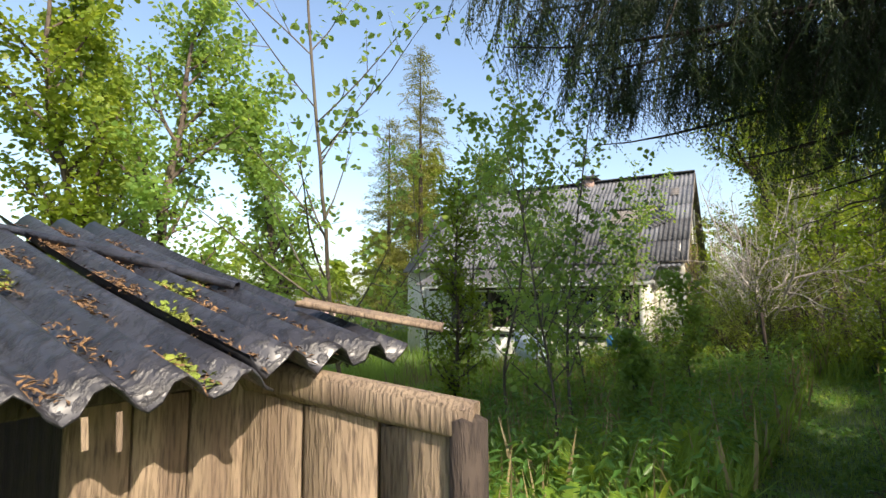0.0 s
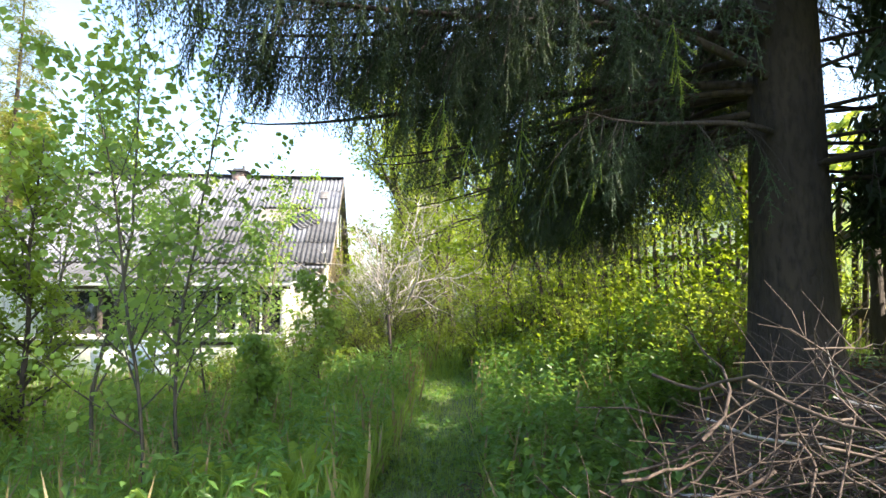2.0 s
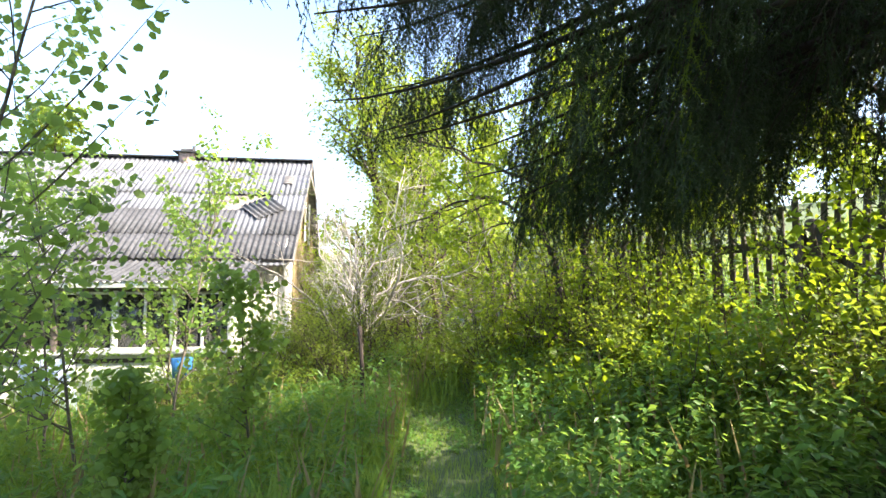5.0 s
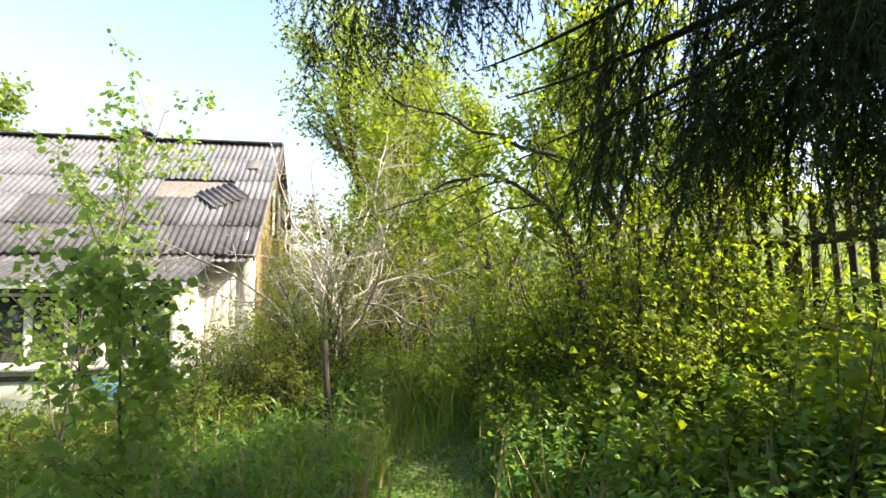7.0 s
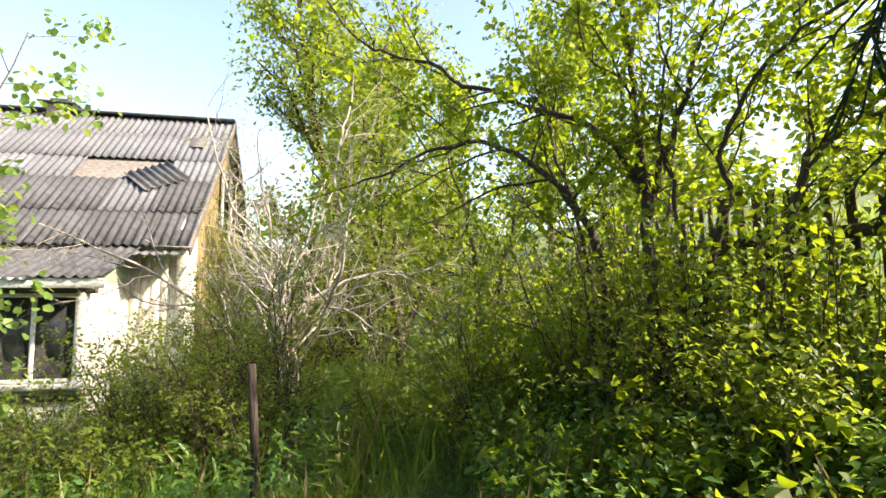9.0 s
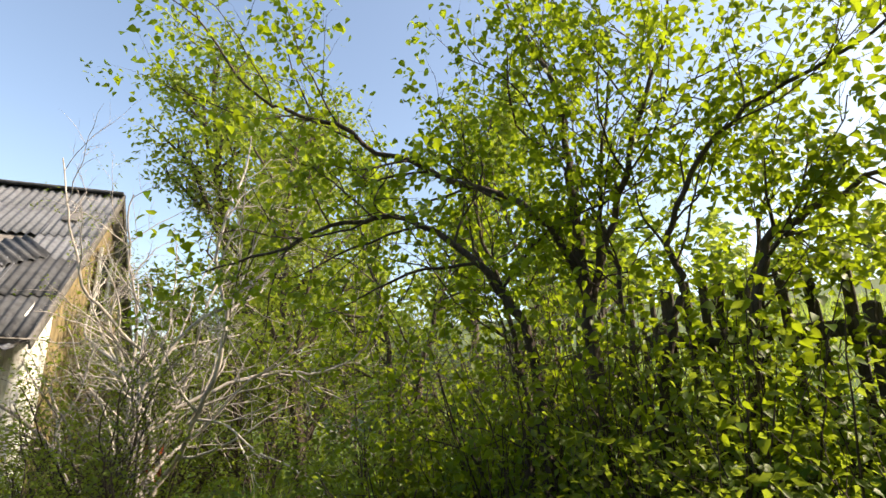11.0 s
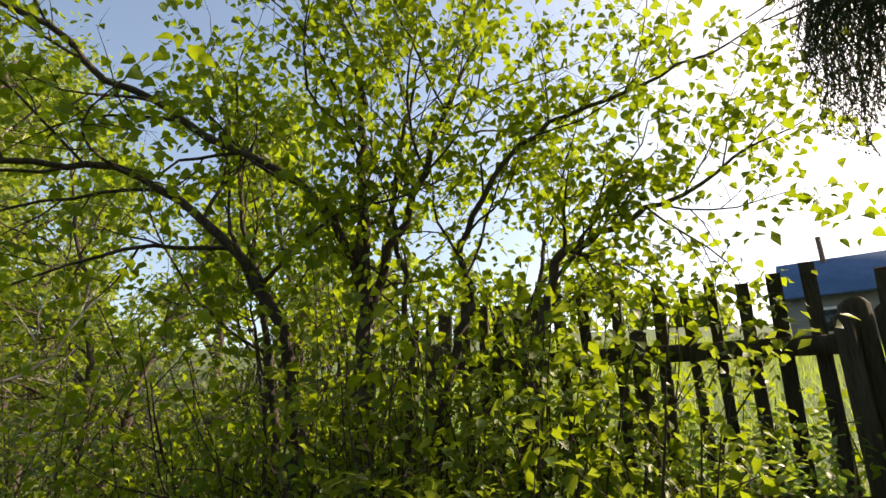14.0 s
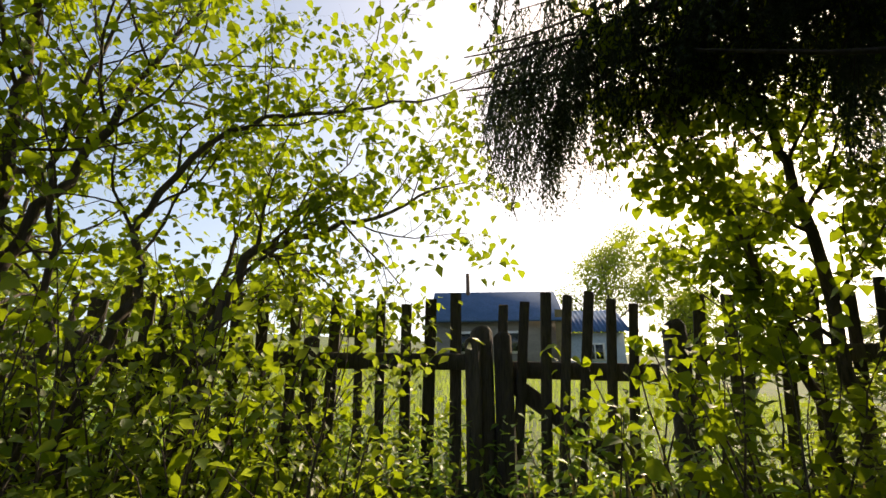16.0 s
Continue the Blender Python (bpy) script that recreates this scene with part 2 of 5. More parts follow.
def tube(geo, pts, radii, sides=6):
    pts, radii = np.asarray(pts, float), np.asarray(radii, float)
    d = np.gradient(pts, axis=0)
    d /= np.linalg.norm(d, axis=1, keepdims=True) + 1e-9
    ref = np.array((0.31, 0.95, 0.05)) if abs(d[0][2]) > 0.7 else UP
    s = np.cross(d, ref)
    s /= np.linalg.norm(s, axis=1, keepdims=True) + 1e-9
    n = np.cross(s, d)
    a = np.arange(sides) * 2 * np.pi / sides
    v = pts[:, None] + radii[:, None, None] * (s[:, None] * np.cos(a)[None, :, None] + n[:, None] * np.sin(a)[None, :, None])
    k = len(pts)
    i, j = np.meshgrid(np.arange(k - 1), np.arange(sides), indexing="ij")
    i, j = i.ravel(), j.ravel()
    f = np.stack([i * sides + j, i * sides + (j + 1) % sides, (i + 1) * sides + (j + 1) % sides, (i + 1) * sides + j], 1)
    return geo.add(v.reshape(-1, 3), f)


def scatter(geo, tv, tf, place, frames, size):
    """Bakes the small template (tv, tf) at every place, turned by its 3 x 3 frame and scaled."""
    n = len(place)
    v = np.einsum("nij,kj->nki", frames, tv) * np.asarray(size).reshape(-1, 1, 1) + place[:, None]
    f = tf[None] + (np.arange(n) * len(tv))[:, None, None]
    return geo.add(v.reshape(-1, 3), f.reshape(-1, tf.shape[1]))


def frames_from(forward, normal):
    f = forward / (np.linalg.norm(forward, axis=1, keepdims=True) + 1e-9)
    s = np.cross(f, normal)
    s /= np.linalg.norm(s, axis=1, keepdims=True) + 1e-9
    return np.stack([s, f, np.cross(s, f)], 2)


# leaf templates: x across, y along, z up; folded along the midrib
LEAF_HEART = (np.array([(0, 0, 0), (0, .5, -.03), (0, 1, -.16), (-.40, .16, .10), (-.36, .5, .09), (.40, .16, .10), (.36, .5, .09)]),
              np.array([(0, 1, 3), (1, 4, 3), (1, 2, 4), (0, 5, 1), (1, 5, 6), (1, 6, 2)]))
LEAF_OVAL = (np.array([(0, 0, 0), (-.27, .45, .07), (0, 1, -.12), (.27, .45, .07)]), np.array([(0, 2, 1), (0, 3, 2)]))
LEAF_ROUND = (np.array([(0, 0, 0), (-.42, .35, .05), (-.25, .85, .0), (0, 1, -.05), (.25, .85, .0), (.42, .35, .05)]),
              np.array([(0, 3, 2), (0, 2, 1), (0, 4, 3), (0, 5, 4)]))
LEAF_LONG = (np.array([(0, 0, 0), (-.15, .4, .05), (0, 1, -.15), (.15, .4, .05)]), np.array([(0, 2, 1), (0, 3, 2)]))
BLADE = (np.array([(-.012, 0, 0), (.012, 0, 0), (-.009, .12, .5), (.009, .12, .5), (0, .45, .95)]), np.array([(0, 1, 3), (0, 3, 2), (2, 3, 4)]))


def leaves(geo, template, places, size, rng, droop=0.35, flat=0.6, outward=None):
    n = len(places)
    if n == 0:
        return geo
    a = rng.uniform(0, 2 * np.pi, n)
    f = np.stack([np.cos(a), np.sin(a), rng.normal(-droop, 0.35, n)], 1)
    if outward is not None:
        f = f * 0.8 + outward
    nrm = UP + rng.normal(0, flat, (n, 3))
    return scatter(geo, template[0], template[1], places, frames_from(f, nrm), size * rng.uniform(0.6, 1.25, n))


def unit(v):
    v = np.asarray(v, float)
    return v / (np.linalg.norm(v) + 1e-9)


def bough(geo, anchors, start, way, length, r0, level, rng, spec):
    """A crooked branch with side branches; gathers places for leaves on the finest ones."""
    k = max(4, int(length / spec["step"]) + 2)
    pts, d = [np.array(start, float)], unit(way)
    for _ in range(k - 1):
        d = unit(d + rng.normal(0, spec["crook"], 3) + UP * spec["lift"][min(level, len(spec["lift"]) - 1)])
        pts.append(pts[-1] + d * length / (k - 1))
    pts = np.array(pts)
    rad = r0 * (1 - np.linspace(0, 1, k) ** 1.2 * 0.78)
    if r0 > spec["thin"]:
        tube(geo, pts, rad, 7 if r0 > 0.02 else 4 if r0 > .008 else 3)
    if level >= spec["levels"]:
        t = rng.uniform(0.1, 1, spec["leaves"])
        i = np.minimum((t * (k - 1)).astype(int), k - 2)
        w = (t * (k - 1) - i)[:, None]
        anchors.append(pts[i] * (1 - w) + pts[i + 1] * w + rng.normal(0, spec["puff"], (len(t), 3)))
        return
    count = max(2, int(rng.normal(spec["kids"][level], 0.8)))
    for q in np.linspace(spec["from"][level], 0.97, count) + rng.uniform(-.05, .05, count):
        q = min(max(q, 0.05), 0.99)
        i = min(int(q * (k - 1)), k - 2)
        base = pts[i] + (pts[i + 1] - pts[i]) * (q * (k - 1) - i)
        along = unit(pts[i + 1] - pts[i])
        out = unit(np.cross(along, rng.normal(0, 1, 3)))
        side = unit(along * spec["ahead"] + out)
        bough(geo, anchors, base, side, length * spec["shrink"] * rng.uniform(.7, 1.2) * (1.15 - 0.5 * q), rad[i] * 0.62, level + 1, rng, spec)


SAPLING = dict(step=.3, crook=.06, lift=(.03, .04, .0), levels=2, kids=(20, 5), **{"from": (.18, .2)}, ahead=.8, shrink=.27, thin=.0012, leaves=15, puff=.06)
LILAC = dict(step=.14, crook=.17, lift=(.03, .05, .03, 0), levels=3, kids=(7, 6, 4), **{"from": (.30, .25, .2)}, ahead=.9, shrink=.50, thin=.0010, leaves=8, puff=.06)
BIGTREE = dict(step=.6, crook=.06, lift=(.04, .05, .0, -.08), levels=3, kids=(24, 6, 4), **{"from": (.12, .25, .2)}, ahead=1.0, shrink=.26, thin=.012, leaves=19, puff=.20)
DEADSPEC = dict(step=.12, crook=.13, lift=(.03, .03, .02, .0), levels=3, kids=(9, 8, 5), **{"from": (.25, .2, .15)}, ahead=1.0, shrink=.45, thin=.0012, leaves=2, puff=.02)
SHRUB = dict(step=.22, crook=.14, lift=(.03, .02, 0), levels=2, kids=(6, 4), **{"from": (.2, .2)}, ahead=.9, shrink=.45, thin=.0022, leaves=9, puff=.05)


def limb(geo, anchors, ctrl, r0, r1, rng, spec, kids, reach, first=.3):
    """A main limb through a few guiding places, kinked a little, with side branches from first on."""
    ctrl = np.array(ctrl, float)
    t = np.linspace(0, len(ctrl) - 1, (len(ctrl) - 1) * 6 + 1)
    i = np.minimum(t.astype(int), len(ctrl) - 2)
    w = (t - i)[:, None]
    m = np.gradient(ctrl, axis=0)
    pts = (2 * w ** 3 - 3 * w ** 2 + 1) * ctrl[i] + (w ** 3 - 2 * w ** 2 + w) * m[i] + (3 * w ** 2 - 2 * w ** 3) * ctrl[i + 1] + (w ** 3 - w ** 2) * m[i + 1]
    pts[1:] += rng.normal(0, .016, pts[1:].shape)
    rad = np.linspace(r0, r1, len(pts))
    tube(geo, pts, rad, 8)
    for q in np.linspace(first, .98, kids) + rng.uniform(-.03, .03, kids):
        j = min(int(min(q, .985) * (len(pts) - 1)), len(pts) - 2)
        along = unit(pts[j + 1] - pts[j])
        side = unit(along * .8 + unit(np.cross(along, rng.normal(0, 1, 3))) + UP * .25)
        bough(geo, anchors, pts[j], side, reach * rng.uniform(.6, 1.2), max(rad[j] * .5, .006), 1, rng, spec)
    bough(geo, anchors, pts[-1], pts[-1] - pts[-2], reach, r1, 1, rng, spec)


def tree(name, label, category, x, y, height, radius, spec, template, size, material, bark, seed, lean=(0, 0), group="", stems=1, splay=0.0, droop=.35, z=None):
    rng = np.random.default_rng(seed)
    z = ground(x, y) if z is None else z
    root = thing(name, label, category, Matrix.Translation((x, y, z)), group)
    anchors = []
    for s in range(stems):
        wood = Geo()
        a = rng.uniform(0, 2 * np.pi) if stems > 1 else 0
        way = unit((lean[0] + splay * math.cos(a), lean[1] + splay * math.sin(a), 1))
        bough(wood, anchors, (0.06 * math.cos(a) * (stems > 1), 0.06 * math.sin(a) * (stems > 1), -0.08), way, height * (1 if stems == 1 else rng.uniform(.75, 1.05)), radius, 0, rng, spec)
        part("trunk" if stems == 1 else "stem", wood, bark, root, smooth=True)
    if template is not None:
        part("crown", leaves(Geo(), template, np.concatenate(anchors), size, rng, droop), material, root)
    return root


# ---------------------------------------------------------------- the ground
def step01(t):
    t = np.clip(t, 0, 1)
    return t * t * (3 - 2 * t)


def height_at(x, y):
    """Height of the ground: the trodden path, the bank towards the fence, the hollow in which the house stands."""
    x, y = np.asarray(x, float), np.asarray(y, float)
    s, along = x * .785 - y * .62, x * .62 + y * .785
    z = 0.028 * np.clip(along, -6, 18)
    z = z + 0.85 * step01((s - .6) / 2.6) * step01((along + 1) / 4) - 0.42 * step01((-s - .4) / 4.5) * step01((along - 1) / 5)
    z = z + 0.19 * np.clip(x - 8.6, 0, 40) * step01((s - 1) / 4)
    z = z + 0.04 * np.sin(x * 1.7 + y * .6) * np.sin(y * 1.3 - x * .4) * np.clip(np.abs(s), 0, 1)
    return z - 0.06 * np.exp(-((s + .33 * step01(along / 4)) / .4) ** 2)


def ground(x, y):
    return float(height_at(x, y))


gx = np.concatenate((np.linspace(-400, -14, 20), np.linspace(-13, 26, 131), np.linspace(28, 400, 20)))
gy = np.concatenate((np.linspace(-400, -8, 20), np.linspace(-7, 30, 125), np.linspace(32, 400, 20)))
GX, GY = np.meshgrid(gx, gy, indexing="ij")
gi, gj = np.meshgrid(np.arange(len(gx) - 1), np.arange(len(gy) - 1), indexing="ij")
gi, gj, gw = gi.ravel(), gj.ravel(), len(gy)
gg = Geo().add(np.stack([GX, GY, height_at(GX, GY)], 2).reshape(-1, 3), np.stack([gi * gw + gj, (gi + 1) * gw + gj, (gi + 1) * gw + gj + 1, gi * gw + gj + 1], 1))
tagged(part("ground", gg, M_SOIL, smooth=True), "dark earth under grass and weeds, rising to a fence", "ground", kind="structure")

# ---------------------------------------------------------------- corrugated sheet
def wavy_sheet(width, length, pitch, depth, thick=0.007, rows=2, sag=0.0, seed=0):
    """Sheet with waves across x, running along y; origin at the middle of its lower end."""
    rng = np.random.default_rng(seed)
    nx = max(3, int(width / pitch * 6))
    xs, ys = np.linspace(-width / 2, width / 2, nx + 1), np.linspace(0, length, rows + 1)
    X, Y = np.meshgrid(xs, ys, indexing="ij")
    Z = depth / 2 * np.cos(X / pitch * 2 * np.pi) - sag * np.sin(np.pi * Y / length)
    Y = Y + (rng.normal(0, .006, X.shape) if seed else 0) * ((Y < 1e-6) | (Y > length - 1e-6))
    top = np.stack([X, Y, Z + thick], 2).reshape(-1, 3)
    low = np.stack([X, Y, Z], 2).reshape(-1, 3)
    i, j = np.meshgrid(np.arange(nx), np.arange(rows), indexing="ij")
    i, j, w = i.ravel(), j.ravel(), rows + 1
    f = np.stack([i * w + j, (i + 1) * w + j, (i + 1) * w + j + 1, i * w + j + 1], 1)
    off = len(top)
    g = Geo().add(np.concatenate((top, low)), np.concatenate((f, f[:, ::-1] + off)))
    k = np.arange(nx)
    g.f.append(np.stack([k * w, k * w + off, (k + 1) * w + off, (k + 1) * w], 1))
    g.f.append(np.stack([k * w + rows, (k + 1) * w + rows, (k + 1) * w + rows + off, k * w + rows + off], 1))
    return g

# ---------------------------------------------------------------- the abandoned house
def house():
    rng = np.random.default_rng(5)
    H = thing("wooden_house", "abandoned white-boarded house with grey corrugated roof and glazed veranda", "house", pose(5.84, 12.9, -.10, 0, 0, -29.9))
    rise, half, eave, length = 2.78, 3.25, 2.56, 8.2
    slope, pitch = math.hypot(rise, half), math.degrees(math.atan2(rise, half))
    # walls
    g = box(Geo(), -length, -0.95, .30, .42, -.5, 2.62)
    part("front_wall", g, M_WHITEWALL, H, "peeling white boarded front wall")
    part("back_wall", box(Geo(), -length, -.12, 6.1, 6.22, -.5, 2.62), M_OCHRE, H)
    for u in (-.20, -length + .08):
        g = Geo().add([(u, .42, -.5), (u, 6.1, -.5), (u, 6.1, 2.7), (u, 3.25, 5.15), (u, .42, 2.7), (u - .1, .42, -.5), (u - .1, 6.1, -.5), (u - .1, 6.1, 2.7), (u - .1, 3.25, 5.15), (u - .1, .42, 2.7)],
                      [(0, 1, 2, 3, 4), (9, 8, 7, 6, 5)])
        part("gable_wall", g, M_OCHRE, H)
    for i in range(30):                                   # upright gable boards
        v0 = .30 + i * .195
        top = lambda v: eave + .02 + (rise - .12) * (1 - abs(v - half) / half)
        g, w = Geo(), .185
        lift = rng.uniform(0, .012)
        vs = [(-.2, v0, -.4), (-.2, v0 + w, -.4), (-.2, v0 + w, top(v0 + w)), (-.2, v0, top(v0))]
        vs += [(-.17 + lift, b, c) for _, b, c in vs]
        g.add(vs, [(4, 5, 6, 7), (0, 4, 7, 3), (5, 1, 2, 6), (7, 6, 2, 3)])
        part("board", g, M_OCHRE if i > 4 else M_WHITEWALL, H)
    for i in range(6):                                    # upright boards of the front beside the veranda
        u0 = -.95 + i * .132
        g = box(Geo(), u0, u0 + .130, .29, .315 + rng.uniform(0, .006), -.4, 2.55, .003, rng)
        part("board", g, M_WHITEWALL, H)
    part("front_wall", box(Geo(), -.95, -.2, .32, .42, -.5, 2.6), M_WHITEWALL, H)
    part("corner_board", beam(Geo(), (-.14, .25, -.4), (-.14, .25, 2.55), .12, .03, (1, 0, 0)), M_TRIM, H, "white corner board")
    part("corner_board", beam(Geo(), (-7.6, .25, -.4), (-7.6, .25, 2.55), .20, .04, (1, 0, 0)), M_TRIM, H, "white corner board")
    # roof: deck, wavy sheets in rows, verge boards
    deck = Geo()
    for s in (0, 1):
        e = (0.02, half * 2 - .02)[s]
        v = [(-length, e, eave - .03), (.0, e, eave - .03), (.0, half, eave + rise - .03), (-length, half, eave + rise - .03)]
        v += [(a, b, c - .05) for a, b, c in v]
        deck.add(v, [(0, 1, 2, 3), (7, 6, 5, 4), (0, 4, 5, 1), (1, 5, 6, 2), (3, 7, 4, 0)])
    roof = part("roof", deck, M_BATTEN, H, "bare board roof deck under wavy sheets")
    rows, cols, sw = 5, 12, .70
    exposed = slope / rows
    sheets = [wavy_sheet(.74, exposed + .12, .118, .036, seed=k + 1).mesh("roof_sheet", m, True) for k, m in enumerate((M_SLATE, M_SLATE, M_SLATE_DARK))]
    tilt = Matrix.Rotation(radians(pitch), 4, "X")
    for r in range(rows):
        for c in range(cols):
            u = -.36 - c * sw + .02
            if u < -length + .3 or (r == 2 and c in (1, 2)):
                continue
            dark = (r < 2 and c < 6 and rng.random() < .75)
            ob = part("roof_sheet", sheets[2 if dark else rng.integers(0, 2)], None, roof)
            ob.matrix_basis = Matrix.Translation((u, 0, eave + .01)) @ tilt @ Matrix.Translation((0, r * exposed - .05, .012 * (r % 2) + rng.uniform(0, .008))) @ Matrix.Rotation(rng.normal(0, .006), 4, "Z")
    back = wavy_sheet(length, slope, .118, .036).mesh("back_sheets", M_SLATE, True)
    ob = part("back_sheets", back, None, roof)
    ob.matrix_basis = Matrix.Translation((-length / 2, 2 * half, eave + .01)) @ Matrix.Rotation(math.pi, 4, "Z") @ tilt
    slip = part("slipped_roof_sheet", wavy_sheet(.72, .72, .118, .045, seed=9), M_SLATE_DARK, roof, "slipped sheet lying askew", True)
    slip.matrix_basis = Matrix.Translation((-.62, 0, eave + .07)) @ tilt @ Matrix.Translation((0, slope * .36, 0)) @ Matrix.Rotation(radians(40), 4, "Z")
    part("roof_patch", beam(Geo(), (-.46, half * .70 - .03, eave + rise * .70 + .05), (-.46, half * .79, eave + rise * .79 + .05), .22, .02, (1, 0, 0)), M_BATTEN, roof, "nailed wooden roof patch")
    part("ridge_cap", beam(Geo(), (-length, half, eave + rise + .055), (.02, half, eave + rise + .055), .26, .035, (0, 1, 0)), M_SLATE_DARK, roof)
    for s in (-1, 1):
        a, b = (.02, half + s * (half + .05), eave - .09), (.02, half, eave + rise - .04)
        part("verge_board", beam(Geo(), a, b, .14, .025, (0, 0, 1)), M_BATTEN, roof)
    for a, b in (((-.1, half - .42, 3.2), (-.1, half - .42, 4.3)), ((-.1, half + .42, 3.2), (-.1, half + .42, 4.3))):
        part("attic_frame", beam(Geo(), a, b, .07, .05, (0, 1, 0)), M_TRIM, H)
    part("attic_pane", box(Geo(), -.15, -.135, half - .38, half + .38, 3.25, 4.25), M_GLASS, H)
    # chimney with a tin hood
    ch = part("chimney", box(Geo(), -3.28, -2.92, half - .18, half + .18, eave + rise - .3, eave + rise + .14, .008, rng), M_BRICK, roof, "low brick chimney with tin hood")
    g = Geo()
    beam(g, (-3.42, half, eave + rise + .17), (-2.78, half, eave + rise + .15), .5, .03, (0, 1, 0))
    beam(g, (-3.25, half, eave + rise + .22), (-2.95, half, eave + rise + .22), .3, .09, (0, 1, 0), bevel=.4)
    beam(g, (-2.98, half, eave + rise + .24), (-2.98, half, eave + rise + .36), .07, .07, (0, 1, 0))
    part("hood", g, M_SLATE_DARK, ch)
    # glazed veranda under a flatter skirt of the roof
    vf, u0, u1 = -1.0, -6.6, -.85
    V = part("veranda", box(Geo(), u0, u1, vf, vf + .06, -.3, .80), M_CREAM, H, "glazed veranda with pale cream parapet")
    part("side_wall", box(Geo(), u1 - .05, u1, vf + .06, .29, -.3, 2.0), M_WHITEWALL, V)
    part("side_gable", Geo().add([(u1, vf, 2.0), (u1, .29, 2.0), (u1, .29, 2.5), (u1 - .04, vf, 2.0), (u1 - .04, .29, 2.0), (u1 - .04, .29, 2.5)], [(0, 1, 2), (5, 4, 3)]), M_GREENPAINT, V)
    part("window_sill", beam(Geo(), (u0, vf - .02, .83), (u1 + .03, vf - .02, .83), .16, .06, (0, 1, 0)), M_TRIM, V, "flaking white sill band")
    part("parapet_rail", beam(Geo(), (u0, vf - .02, .70), (u1, vf - .02, .70), .03, .07, (0, 1, 0)), M_DARKBEAM, V)
    part("head_beam", beam(Geo(), (u0, vf + .03, 1.95), (u1 + .1, vf + .03, 1.95), .10, .14, (0, 1, 0)), M_OLDWOOD, V)
    n = 6
    for i in range(n):
        a = u1 - i * .96
        part("window_post", beam(Geo(), (a - .05, vf + .02, .86), (a - .05, vf + .02, 1.9), .10, .08, (1, 0, 0)), M_TRIM if i < 3 else M_OLDWOOD, V)
        b = a - .96
        if b < u0:
            break
        W = part("window", beam(Geo(), ((a + b) / 2 - .05, vf + .03, .88), ((a + b) / 2 - .05, vf + .03, 1.88), .045, .05, (1, 0, 0)), M_TRIM if i < 2 else M_OLDWOOD, V)
        for z in (.89, 1.86):
            part("window_frame", beam(Geo(), (b, vf + .03, z), (a - .1, vf + .03, z), .05, .05, (0, 0, 1)), M_TRIM, W)
        for c0, c1 in ((b + .0, (a + b) / 2 - .07), ((a + b) / 2 - .03, a - .10)):
            if i == 3 and c0 < b + .1:
                continue
            part("pane", box(Geo(), c0, c1, vf + .03, vf + .036, .91, 1.84), M_GLASS, W)
    # veranda shade put into the colour: dark floor, dark sheet before the white wall
    part("veranda_floor", box(Geo(), u0, u1, vf + .06, .29, -.05, .02), M_ROOMSHADE, V)
    part("inner_wall", box(Geo(), u0, u1 - .05, .27, .29, -.3, 2.3), M_ROOMSHADE, V)
    sk = math.hypot(1.38, .48)
    tilt2 = Matrix.Rotation(math.atan2(.48, 1.38), 4, "X")
    sheet = wavy_sheet(.74, sk + .1, .118, .036, rows=4, sag=.02, seed=12).mesh("veranda_sheet", M_SLATE_DARK, True)
    for c in range(9):
        ob = part("veranda_sheet", sheet, None, V)
        ob.matrix_basis = Matrix.Translation((-.95 - c * .70, -1.34, 2.04 + rng.normal(0, .012))) @ tilt2 @ Matrix.Rotation(rng.normal(0, .012), 4, "Z")
    part("eave_board", beam(Geo(), (u0, -1.30, 2.0), (-.55, -1.30, 1.99), .03, .11, (0, 1, 0)), M_TRIM, V, "flaking white eave board")
    part("skirt_sheet", wavy_sheet(.62, .62, .118, .03, rows=3, sag=.03, seed=4), M_SLATE, V, "torn roof edge", True).matrix_basis = Matrix.Translation((-.42, -.25, 2.40)) @ tilt2
    return H


house()


def leaning_sheet(x, y, w, h, lean, yaw, material, label, z=None):
    ob = part("leaning_sheet", box(Geo(), -w / 2, w / 2, -.006, .006, 0, h), material, None, label)
    ob.matrix_basis = pose(x, y, ground(x, y) - .03, lean, 0, yaw)
    return tagged(ob, "", "sheet")


leaning_sheet(2.05, 12.55, .75, .95, 14, -30, M_BLUESHEET, "pale blue sheet leaning on the veranda")
leaning_sheet(1.35, 12.6, .55, .85, 16, -22, M_TRIM, "white board leaning against the old house")
leaning_sheet(3.7, 11.6, .5, .55, 48, -12, M_SLATE, "broken grey roof sheet lying in weeds")
tagged(part("plank", beam(Geo(), (2.6, 11.4, ground(2.6, 11.4) + .03), (4.3, 10.9, ground(4.3, 10.9) + .16), .13, .03), M_OLDWOOD), "weathered plank lying in the weeds", "plank")
tagged(part("bucket", tube(Geo(), [(3.6, 11.55, .45), (3.6, 11.55, .46), (3.6, 11.55, .75), (3.6, 11.55, .74)], [.02, .13, .16, .14], 14), M_BLUE, smooth=True), "small blue plastic bucket on a stake by the veranda", "bucket")
tagged(part("stake", beam(Geo(), (3.6, 11.55, -.3), (3.6, 11.55, .47), .05, .05), M_OLDWOOD), "short wooden stake under a blue bucket", "stake")
tagged(part("crate", beam(Geo(), (6.95, 12.15, .9), (6.95, 12.15, 1.28), .26, .2, (1, .2, 0)), M_RED), "faded red plastic crate on a stump behind bare shrubs", "crate")
